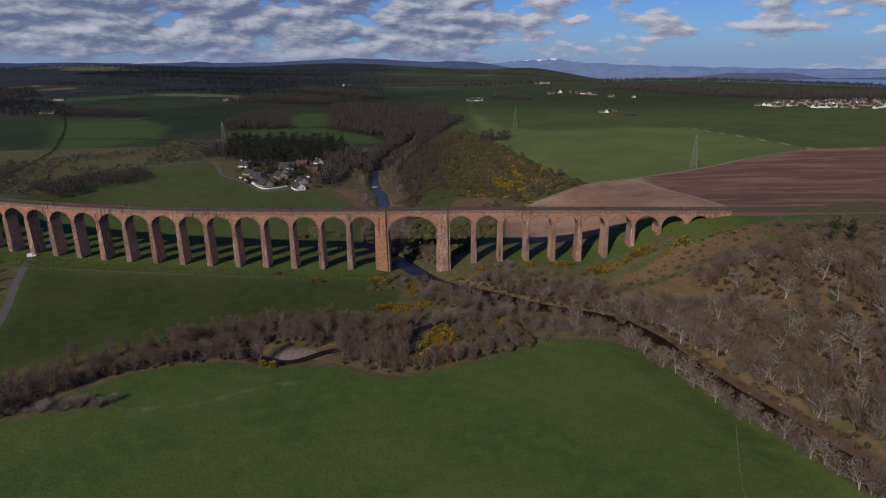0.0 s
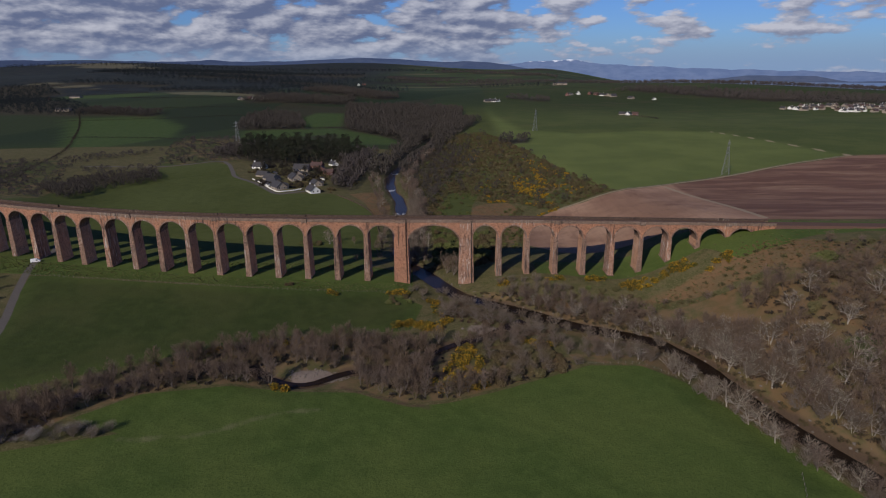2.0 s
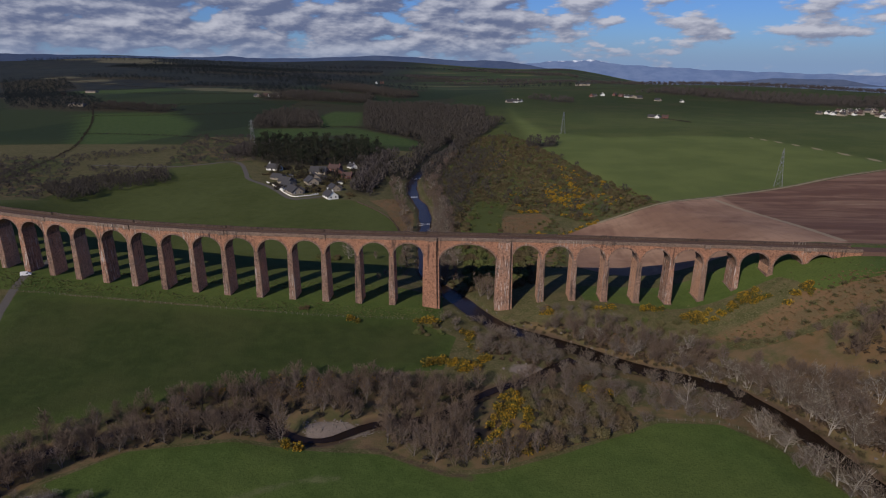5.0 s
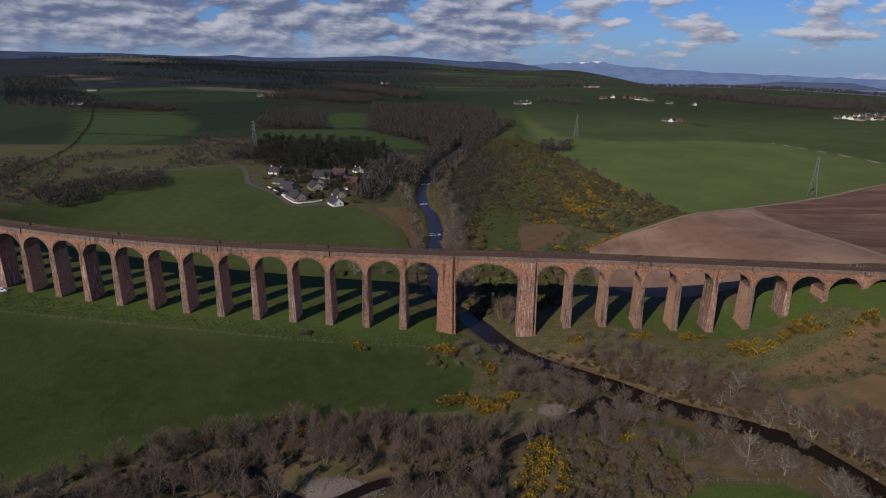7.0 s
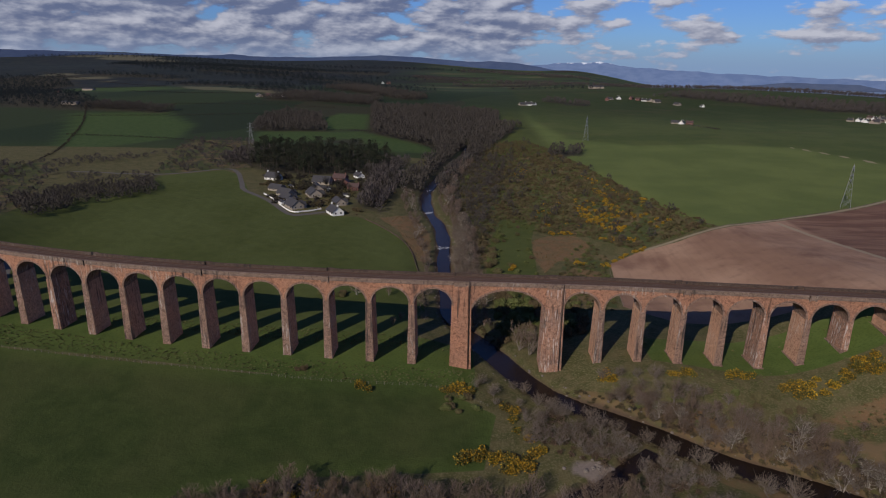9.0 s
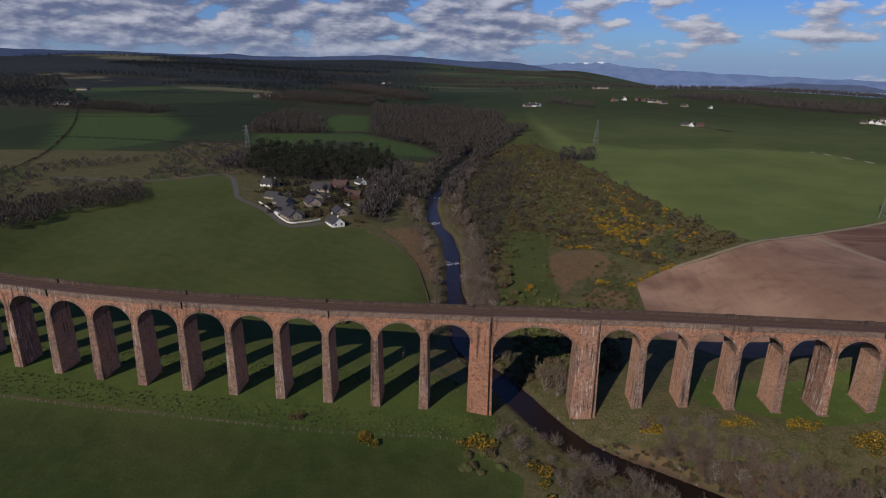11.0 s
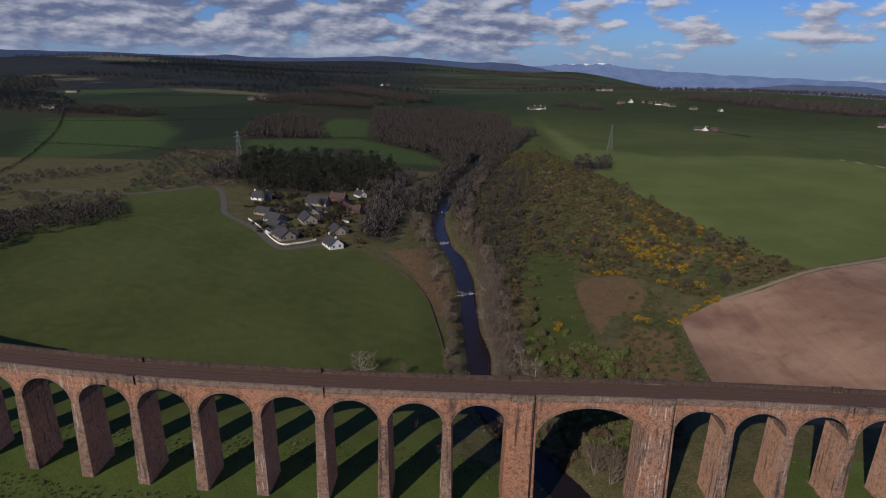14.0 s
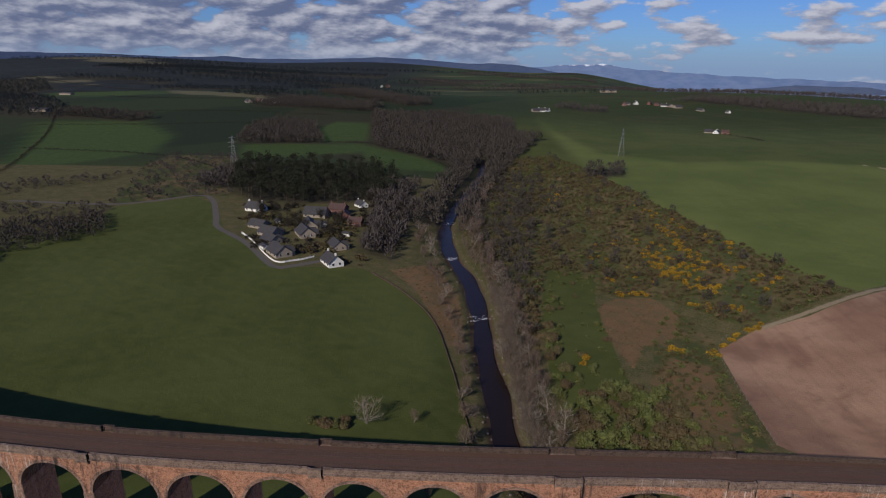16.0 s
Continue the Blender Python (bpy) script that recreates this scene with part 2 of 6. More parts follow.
def smooth_line(points, step=4.0):
    """A rounded line through the points."""
    p = np.array(points, float)
    p = np.vstack([2 * p[0] - p[1], p, 2 * p[-1] - p[-2]])
    out = []
    for a, b, c, d in zip(p, p[1:], p[2:], p[3:]):
        n = max(2, int(np.linalg.norm(c - b) / step))
        for u in np.linspace(0, 1, n, endpoint=False)[:, None]:
            out.append(0.5 * (2 * b + (c - a) * u + (2 * a - 5 * b + 4 * c - d) * u ** 2 + (3 * b - a - 3 * c + d) * u ** 3))
    out.append(p[-2])
    return np.array([np.ravel(o) for o in out])


def off_line(x, y, line):
    """The distance to a line of points."""
    best = np.full(np.shape(x), 1e9)
    for a, b in zip(line, line[1:]):
        d = b - a
        u = np.clip(((x - a[0]) * d[0] + (y - a[1]) * d[1]) / max(d @ d, 1e-9), 0, 1)
        best = np.minimum(best, np.hypot(x - a[0] - u * d[0], y - a[1] - u * d[1]))
    return best


def inside(x, y, poly):
    """The distance to a polygon's edge, positive inside."""
    p = np.array(poly, float)
    d = off_line(x, y, np.vstack([p, p[:1]]))
    odd = np.zeros(np.shape(x), bool)
    for a, b in zip(p, np.roll(p, -1, 0)):
        cross = (a[1] > y) != (b[1] > y)
        with np.errstate(divide="ignore", invalid="ignore"):
            odd ^= cross & (x < (b[0] - a[0]) * (y - a[1]) / (b[1] - a[1]) + a[0])
    return np.where(odd, d, -d)


RIVER_LINE, STREAM_LINE = smooth_line(RIVER, 6), smooth_line(STREAM, 4)


def bare_land(x, y):
    x, y = np.asarray(x, float), np.asarray(y, float)
    h = 0.012 * splus(y, 30) + 0.02 * splus(y - 500, 60)
    h = h + 14 * (1 - np.exp(-splus(-(x + 30), 15) / 250)) * np.exp(-splus(y - 500, 80) / 900)
    edge = np.where(y > 0, 200 - 0.19 * np.clip(y, 0, 900), 200 - 0.1 * y)
    wide = 95 + 15 * sstep(0, 190, y)
    rise = 18 * np.exp(-splus(y - 420, 60) / 700) + 15 * np.exp(-(np.maximum(y, 0) / 110) ** 2)
    h = h + rise * sstep(0, 1, (x - edge + wide) / wide)
    h = h + 0.012 * np.clip(x - edge, 0, 600) * sstep(100, 300, y)
    h = h + 34 * sstep(-285, -345, x) * np.exp(-(y / 130) ** 2)
    h = h + 3.8 * sstep(22, 48, x) * sstep(-34, -6, y) * np.exp(-(np.maximum(y - 25, 0) / 50) ** 2) * sstep(190, 150, x)
    h = h + 1.6 * np.exp(-((y - 2) / 38) ** 2) * sstep(125, 65, x)
    # far country: hills to the west, and a coast to the north
    r, az = np.hypot(x, y + 300), np.degrees(np.arctan2(x, y + 300))
    h = h + 26 * sstep(2000, 4300, r) * sstep(-8, -32, az)
    h = h + 9 * sstep(700, 1500, r) * (np.sin(x / 310 + y / 420) + np.sin(y / 230 - x / 520 + 1.3))
    h = h - 36 * sstep(1900, 4200, r) * sstep(-12, 5, az)
    return h + (-5 - h) * sstep(2050, 2900, r) * sstep(8, 17, az)


def land(x, y):
    h = bare_land(x, y)
    x, y = np.asarray(x, float), np.asarray(y, float)
    d = off_line(x, y, RIVER_LINE[::2])
    h = h - 2.2 * sstep(30, 8, d) - 2.3 * sstep(8.0, 3.6, d)
    d = off_line(x, y, STREAM_LINE[::2])
    h = h - 1.0 * sstep(18, 5, d) - 1.3 * sstep(5.5, 2.2, d)
    rough = 0.25 * np.sin(x * 0.31 + 2 * np.sin(y * 0.17)) * np.sin(y * 0.27 + 1.5 * np.sin(x * 0.13))
    return h + 0.5 * rough


def ground_z(x, y):
    return float(land(np.array([x]), np.array([y]))[0])


# ---- fields ----
NEAR_FIELD = [(-144, -172), (-106, -158), (-127, -150), (-111, -132), (-78, -123), (-28, -125), (-5, -135), (12, -131), (35, -120), (71, -101),
              (93, -101), (108, -113), (118, -132), (129, -161), (137, -184), (146, -215), (150, -420), (-600, -420), (-600, -205)]
LEFT_FIELD = [(-237, -10), (-166, -16), (-78, -20), (-28, -19), (-5, -35), (-10, -66), (-69, -76), (-95, -89), (-119, -104), (-150, -124),
              (-190, -150), (-197, -105), (-222, -45)]
BACK_FIELD = [(-38, 69), (-48, 124), (-58, 164), (-76, 197), (-105, 230), (-135, 229), (-158, 223), (-190, 264), (-218, 294), (-229, 318),
              (-254, 367), (-279, 386), (-326, 343), (-318, 300), (-345, 235), (-370, 120), (-340, 30), (-200, 22), (-45, 26)]
PLOUGH = [(66, 70), (75, 144), (95, 156), (122, 160), (155, 172), (211, 198), (279, 234), (363, 288), (453, 334), (700, 340), (700, 30), (205, 28),
          (130, 40), (85, 50)]
GREEN_FIELD = [(155, 178), (139, 211), (124, 297), (99, 439), (92, 480), (142, 560), (450, 800), (800, 800), (800, 352), (453, 340), (363, 294), (279, 240), (211, 204)]
GRASSY = [(-6, 120), (0, 200), (10, 246), (36, 240), (28, 190), (26, 120), (30, 60), (4, 50)]
GLADE = [(164, -114), (178, -116), (180, -126), (170, -134)]
PATCH_A = [(30, 192), (42, 204), (62, 206), (69, 182), (59, 155), (41, 145), (31, 123), (28, 142), (26, 166)]
LOW_SCRUB = [(34, 66), (62, 62), (70, 132), (76, 150), (70, 185), (56, 172), (44, 140), (38, 116)]
ARCH_GRASS = [(62, 4), (100, -4), (140, -2), (158, -2), (168, -24), (192, -24), (215, -10), (250, -2), (330, 0), (330, 16), (200, 24), (150, 26), (62, 26)]
PIER_GRASS = [(-345, -2), (-237, -9), (-78, -19), (-28, -18), (-12, -20), (-14, 20), (-45, 26), (-345, 32)]
PATCH_B = [(35, 112), (51, 135), (66, 128), (61, 98), (57, 77), (43, 76), (43, 96)]
PATCH_C = [(112, -30), (150, -22), (180, -12), (225, -24), (232, -60), (200, -66), (172, -44), (140, -42)]
PATCH_D = [(-62, 250), (-46, 200), (-42, 140), (-50, 140), (-72, 205), (-90, 232)]
PATCH_E = [(180, -78), (210, -88), (232, -120), (226, -150), (200, -152), (178, -132), (174, -104)]
ROUGH_LEFT = [(-560, 380), (-468, 392), (-425, 322), (-365, 213), (-340, 150), (-420, 180)]
SCRUB_BELT = [(-334, 345), (-397, 526), (-410, 604), (-325, 602), (-262, 470), (-255, 396), (-306, 374)]
SUNLIT_FIELDS = [[(-1678, 2080), (-1313, 1910), (-1221, 1783), (-1395, 1874), (-1626, 2004)], [(-945, 1639), (-483, 1243), (-458, 1183), (-742, 1328)], [(-2953, 4125), (-1641, 3152), (-1521, 2864), (-2411, 3304)]]
BANK = [(-104, -161), (-87, -159), (-72, -153), (-56, -142), (-40, -138)]
HILLSIDE = [(-18, 130), (-22, 200), (-44, 330), (-42, 480), (-5, 640), (60, 620), (92, 480), (99, 439), (124, 297), (152, 178), (95, 160), (70, 200), (40, 210), (10, 245), (2, 140)]
BAR = [(-58, -109), (-47, -106), (-35, -107), (-34, -112), (-44, -115), (-56, -116)]
LANE = [(-188, -130), (-203, -84), (-231, -29), (-250, 14), (-257, 45), (-300, 110)]
DRIVE = [(-420, 350), (-330, 352), (-282, 392), (-262, 380), (-238, 330), (-224, 300), (-192, 268), (-160, 226), (-148, 229), (-134, 240)]
TRACK = [(199, 186), (206, 140), (210, 103), (209, 34)]
MARGIN = [(95, 157), (122, 163), (155, 175), (211, 201), (279, 237), (363, 291), (453, 337)]


# a second track climbs the plateau beside a fence
PLATEAU_TRACK = [(394, 564), (408, 515), (421, 470), (437, 400), (453, 337)]
# fields of darker tone; cloud shade on the left field is painted this way
DARK_FIELDS = [LEFT_FIELD, [(120, 640), (200, 570), (300, 590), (394, 564), (421, 470), (452, 332), (1400, 300), (1400, 2000), (100, 2000), (90, 900)],
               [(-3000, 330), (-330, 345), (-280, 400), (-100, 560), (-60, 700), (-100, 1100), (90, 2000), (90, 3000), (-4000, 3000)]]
GREEN_STRIPS = [[(-316, 584), (-182, 658), (-152, 561), (-58, 561), (-106, 657), (-195, 731), (-351, 700)], [(-261, 727), (-192, 760), (-216, 936), (-273, 938), (-292, 853)]]
FAR_TURF = [[(-760, 872), (-522, 459), (-440, 620), (-480, 760), (-600, 900)], [(-1222, 1594), (-945, 1581), (-760, 1361), (-900, 1290), (-1180, 1420)]]
# woods
PINES = [(-262, 420), (-230, 384), (-190, 380), (-140, 398), (-108, 420), (-104, 470), (-140, 530), (-285, 530)]
FAR_WOODS = [[(-1237, 1293), (-1285, 1478), (-1033, 1284), (-736, 931), (-733, 895), (-965, 945)], [(-1701, 1886), (-1506, 1950), (-1265, 1639), (-1276, 1343)], [(-510, 1720), (-220, 1920), (-150, 1990), (-480, 1830)], [(-980, 1660), (-540, 1480), (-500, 1540), (-940, 1760)], [(-1780, 2650), (-900, 2450), (-420, 2600), (-420, 2760), (-960, 2720), (-1760, 2850)],
             [(90, 1790), (380, 1740), (400, 1790), (100, 1840)], [(-920, 1000), (-800, 1020), (-790, 960), (-880, 950)], [(-640, 1330), (-420, 1180), (-380, 1300), (-560, 1420)], [(-1500, 2000), (-1050, 1880), (-1000, 1950), (-1450, 2080)], [(-1300, 1250), (-1080, 1180), (-1060, 1260), (-1280, 1330)],
             [(-700, 2100), (-380, 2050), (-350, 2150), (-680, 2220)], [(-1150, 2250), (-780, 2180), (-760, 2300), (-1130, 2360)], [(-300, 1500), (-160, 1420), (-120, 1480), (-270, 1570)]]
MIXED_WOODS = [[(-130, 400), (-100, 400), (-92, 470), (-112, 480)], [(-114, 262), (-92, 250), (-86, 400), (-126, 404), (-118, 330)], [(-300, 430), (-262, 425), (-262, 500), (-300, 500)]]
VALLEY_WOODS = [[(-175, 715), (-100, 640), (-50, 590), (-22, 620), (0, 720), (25, 760), (31, 978), (-75, 1072), (-227, 1035)], [(-82, 340), (-66, 340), (-62, 400), (-40, 540), (-30, 640), (-70, 640), (-60, 540), (-86, 400)], [(-48, 330), (-40, 330), (-36, 400), (-14, 520), (10, 600), (-16, 620), (-26, 540), (-50, 400)],
                [(-366, 705), (-250, 722), (-296, 869), (-368, 916), (-390, 834)], [(-30, 560), (20, 640), (60, 760), (20, 800), (-15, 700)], [(76, 478), (111, 482), (122, 535), (77, 507)], [(-480, 1080), (-240, 1060), (-220, 1160), (-430, 1190)], [(-780, 930), (-600, 880), (-590, 920), (-770, 980)], [(-420, 1400), (-180, 1180), (-120, 1240), (-330, 1480)]]
HEDGE_WOODS = [[(-430, 339), (-375, 332), (-328, 341), (-318, 322), (-380, 300)], SCRUB_BELT, ROUGH_LEFT, [(-480, 400), (-442, 356), (-400, 420), (-380, 480)], [(-330, 356), (-290, 400), (-284, 396), (-326, 350)], [(-620, 330), (-480, 320), (-420, 260), (-440, 180), (-640, 220)]]
FIELD_BELT = [(-381, 217), (-322, 156), (-323, 214), (-291, 269), (-315, 320), (-366, 282)]
COAST_WOODS = [[(480, 1500), (563, 1480), (795, 1270), (1056, 1108), (1300, 1060), (1157, 1253), (856, 1452), (600, 1600)], [(420, 1950), (760, 1800), (1300, 1500), (1500, 1560), (900, 1900), (480, 2050)], [(151, 1288), (256, 1235), (262, 1290), (170, 1340)], [(520, 1900), (300, 2100), (-100, 2200), (-100, 2250), (330, 2170)], [(-300, 2500), (300, 2300), (320, 2350), (-280, 2560)], [(-100, 3000), (500, 2600), (520, 2680), (-80, 3080)]]


def axis(lo, a, b, hi, step, grow=1.055):
    v = list(np.arange(a, b + step / 2, step))
    s = step
    while v[-1] < hi:
        s *= grow
        v.append(v[-1] + s)
    s = step
    while v[0] > lo:
        s *= grow
        v.insert(0, v[0] - s)
    return np.array(v)


gx, gy = axis(-4300, -290, 300, 4300, 2.0), axis(-900, -290, 400, 4350, 2.0)
X, Y = [g.ravel() for g in np.meshgrid(gx, gy)]
Z = land(X, Y)


def soft(d, wide=6.0):
    return np.clip(0.5 + d / (2 * wide), 0, 1)


def joined(polys):
    return np.max([inside(X, Y, p) for p in polys], axis=0)


pasture = soft(np.maximum(joined([NEAR_FIELD, LEFT_FIELD, BACK_FIELD, GREEN_FIELD, GLADE, GRASSY, ARCH_GRASS, PIER_GRASS]), np.minimum((Y - 520) / 8, 6 - 0.0 * X)))
pasture = np.minimum(pasture, 1 - soft(joined([ROUGH_LEFT, SCRUB_BELT])))
plough = soft(inside(X, Y, PLOUGH))
bracken = soft(joined([PATCH_A, PATCH_B, PATCH_C, PATCH_D, PATCH_E]))
stony = soft(np.maximum(inside(X, Y, BAR), 3.0 - np.hypot((X - 27) / 3, (Y + 62) / 1.5)))
hillside = soft(inside(X, Y, HILLSIDE))
lane = soft(np.maximum(2.0 - off_line(X, Y, smooth_line(LANE)), 2.3 - off_line(X, Y, smooth_line(DRIVE))))
mud = soft(np.maximum(6.0 - off_line(X, Y, RIVER_LINE), 3.6 - off_line(X, Y, STREAM_LINE)))
DITCH = [(-34, -121), (-24, -125), (-12, -131), (2, -135)]
mud = np.maximum(mud, soft(0.9 - off_line(X, Y, smooth_line(DITCH))))
track = soft(np.maximum(np.maximum(1.2 - off_line(X, Y, smooth_line(TRACK)), 1.6 - off_line(X, Y, smooth_line(MARGIN))), 0.3 - off_line(X, Y, smooth_line(BANK))))

# far strips in sun between clouds, their brightness painted as a pale tone
track = np.maximum(track, soft(joined(SUNLIT_FIELDS), 20.0))
dark_fields = soft(joined(DARK_FIELDS), 10.0)
litter = soft(joined(FAR_WOODS + MIXED_WOODS + VALLEY_WOODS + COAST_WOODS + [PINES]), 12.0)
paths = soft(np.maximum(2.2 - off_line(X, Y, smooth_line(TRACK)), np.maximum(0.5 * (3.0 - off_line(X, Y, smooth_line(PLATEAU_TRACK))), 1.4 - off_line(X, Y, smooth_line(MARGIN)))), 2.0)
strips = soft(joined(GREEN_STRIPS + FAR_TURF), 6.0)

WOOD_FLOOR = [(60, -95), (96, -102), (112, -114), (134, -164), (150, -215), (160, -330), (400, -330), (400, -20), (240, -24), (190, -52), (130, -46), (60, -22), (30, -14), (20, -24), (60, -60), (84, -76)]
BELT_FLOOR = [(-180, -166), (-144, -172), (-130, -150), (-110, -130), (-78, -121), (-28, -122), (-5, -132), (14, -128), (36, -117), (66, -101), (52, -84), (30, -74), (4, -76), (-26, -80), (-69, -86), (-95, -96), (-119, -111), (-150, -138)]
hillside = np.maximum(hillside, soft(joined([WOOD_FLOOR, BELT_FLOOR, SCRUB_BELT, ROUGH_LEFT, LOW_SCRUB])))


def ground_colours(n, p):
    one = n.add("ShaderNodeAttribute", attribute_name="cover_a")
    two = n.add("ShaderNodeAttribute", attribute_name="cover_b")
    a, b = n.add("ShaderNodeSeparateColor", {0: one.outputs["Color"]}), n.add("ShaderNodeSeparateColor", {0: two.outputs["Color"]})
    fine, mid, wide = n.noise(p, 1.3, 5.0, 0.65), n.noise(p, 0.16, 5.0, 0.6), n.noise(p, 0.018, 4.0, 0.55)

    def cut(v, width=0.02, ragged=0.12):
        v = n.math("ADD", v, n.math("MULTIPLY", n.math("SUBTRACT", mid, 0.5), ragged))
        return n.step(0.5 - width, 0.5 + width, v)

    north = n.add("ShaderNodeSeparateXYZ", {0: p}).outputs[1]
    rough = n.mix(n.step(0.35, 0.65, mid), (0.062, 0.062, 0.022), (0.100, 0.084, 0.038))
    rough = n.mix(n.step(0.45, 0.7, fine, 0.0, 0.75), rough, (0.165, 0.145, 0.075))
    grass = n.mix(n.step(0.3, 0.7, mid), (0.052, 0.080, 0.018), (0.072, 0.104, 0.025))
    grass = n.mix(n.step(0.35, 0.65, wide, 0.0, 0.75), grass, (0.088, 0.113, 0.028))
    grass = n.mix(n.step(0.45, 0.72, fine, 0.0, 0.6), grass, (0.028, 0.046, 0.010))
    lush = n.mix(n.step(0.3, 0.7, mid), (0.054, 0.066, 0.017), (0.070, 0.081, 0.022))
    lush = n.mix(n.step(0.4, 0.65, wide, 0.0, 0.7), lush, (0.080, 0.094, 0.028))
    east = n.add("ShaderNodeSeparateXYZ", {0: p}).outputs[0]
    # sunshine on the eastern field is put into this brighter green
    young = n.mix(n.step(0.35, 0.65, wide), (0.098, 0.122, 0.034), (0.124, 0.147, 0.042))
    lush = n.mix(n.math("MULTIPLY", n.step(70.0, 95.0, east), n.step(1400.0, 900.0, north)), lush, young)
    lush = n.mix(n.step(0.5, 0.75, fine, 0.0, 0.35), lush, (0.045, 0.060, 0.015))
    grass = n.mix(n.step(10.0, 40.0, north), grass, lush)
    # farther off the land is a patchwork of fields, cloud shade in its tones
    cells = n.add("ShaderNodeTexVoronoi", {"Vector": n.add("ShaderNodeVectorMath", {0: n.scaled(p, (1.0, 0.55, 0.0)), 1: n.scaled(n.add("ShaderNodeTexNoise", {"Vector": p, "Scale": 0.006}).outputs["Color"], (60.0, 60.0, 0.0))}, operation="ADD").outputs[0], "Scale": 0.0042})
    tone = n.add("ShaderNodeSeparateColor", {0: cells.outputs["Color"]}).outputs[0]
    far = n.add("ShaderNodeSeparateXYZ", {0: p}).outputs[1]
    dim_fields = n.mix(n.step(0.45, 0.55, tone), (0.022, 0.034, 0.015), (0.030, 0.042, 0.018))
    dim_fields = n.mix(n.step(0.84, 0.87, tone), dim_fields, (0.036, 0.036, 0.020))
    dim_fields = n.mix(n.step(0.0, 0.16, tone, 0.7, 0.0), dim_fields, (0.022, 0.028, 0.016))
    grass = n.mix(n.math("MAXIMUM", n.step(800.0, 1300.0, far, 0.0, 0.95), n.math("MULTIPLY", n.step(330.0, 620.0, far), n.step(60.0, -60.0, east))), grass, dim_fields)
    # heather and forestry on the high ground far off, blue haze in the colour
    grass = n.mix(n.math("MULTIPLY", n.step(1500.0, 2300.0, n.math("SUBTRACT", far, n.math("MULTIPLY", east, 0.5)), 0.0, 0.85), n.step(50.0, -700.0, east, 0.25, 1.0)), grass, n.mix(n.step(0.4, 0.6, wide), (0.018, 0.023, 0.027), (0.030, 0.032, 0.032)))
    bands = n.noise(n.scaled(p, (0.0022, 0.0075, 0.0)), 1.0, 4.0, 0.6)
    heath = n.mix(n.step(0.40, 0.47, bands), (0.036, 0.029, 0.022), (0.044, 0.064, 0.026))
    heath = n.mix(n.step(0.57, 0.61, bands), heath, (0.110, 0.100, 0.050))
    grass = n.mix(n.math("MULTIPLY", n.step(1350.0, 1750.0, far), n.step(-500.0, 0.0, east)), grass, heath)
    earth = n.mix(n.step(0.35, 0.65, wide), (0.235, 0.138, 0.090), (0.34, 0.215, 0.142))
    lines = n.noise(n.scaled(p, (0.35, 0.02, 0.0)), 1.0, 3.0, 0.6)
    earth = n.mix(n.step(0.45, 0.7, lines, 0.0, 0.2), earth, (0.13, 0.078, 0.056))
    earth = n.mix(n.step(0.5, 0.75, mid, 0.0, 0.35), earth, (0.14, 0.082, 0.058))
    # another field, freshly worked, lies beyond the track
    swathe = n.noise(n.scaled(p, (0.010, 0.045, 0.0)), 1.0, 4.0, 0.65, 0.8)
    worked = n.mix(n.step(0.40, 0.62, swathe), (0.125, 0.066, 0.046), (0.20, 0.118, 0.078))
    worked = n.mix(n.step(0.60, 0.72, swathe, 0.0, 0.8), worked, (0.33, 0.22, 0.15))
    earth = n.mix(n.step(0.52, 0.68, n.noise(p, 0.021, 4.0, 0.6, 0.5), 0.0, 0.75), earth, (0.155, 0.086, 0.060))
    earth = n.mix(n.step(205.0, 211.0, east), earth, worked)
    fern = n.mix(n.step(0.35, 0.65, mid), (0.165, 0.098, 0.050), (0.125, 0.092, 0.046))
    fern = n.mix(n.step(0.5, 0.7, fine, 0.0, 0.6), fern, (0.20, 0.15, 0.08))
    slope = n.mix(n.step(0.35, 0.62, mid), (0.082, 0.080, 0.032), (0.150, 0.102, 0.054))
    slope = n.mix(n.step(0.5, 0.72, wide), slope, n.mix(n.step(-30.0, 30.0, north), (0.165, 0.092, 0.042), (0.05, 0.075, 0.02)))
    slope = n.mix(n.step(0.46, 0.7, fine, 0.0, 0.5), slope, (0.135, 0.105, 0.062))
    # darker grass, with the left field's cloud shade in its colour, and the wood floors
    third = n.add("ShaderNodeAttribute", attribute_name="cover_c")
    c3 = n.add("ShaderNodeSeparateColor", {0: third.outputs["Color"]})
    dark_grass = n.mix(n.step(0.35, 0.65, mid), (0.035, 0.049, 0.013), (0.047, 0.061, 0.017))
    dark_grass = n.mix(n.step(0.42, 0.62, wide, 0.0, 0.8), dark_grass, (0.058, 0.067, 0.021))
    dark_grass = n.mix(n.step(0.48, 0.72, fine, 0.0, 0.5), dark_grass, (0.024, 0.036, 0.010))
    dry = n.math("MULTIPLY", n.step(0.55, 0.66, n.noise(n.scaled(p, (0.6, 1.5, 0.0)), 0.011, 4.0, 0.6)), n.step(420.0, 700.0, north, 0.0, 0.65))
    dark_grass = n.mix(dry, dark_grass, (0.085, 0.066, 0.032))
    dark_grass_cover = n.math("MULTIPLY", c3.outputs[0], n.math("MAXIMUM", n.step(40.0, -10.0, north), n.step(60.0, 120.0, east, 0.0, 0.6)))
    grass = n.mix(dark_grass_cover, grass, dark_grass)
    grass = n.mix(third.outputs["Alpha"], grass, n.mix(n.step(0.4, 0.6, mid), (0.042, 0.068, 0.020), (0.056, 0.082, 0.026)))
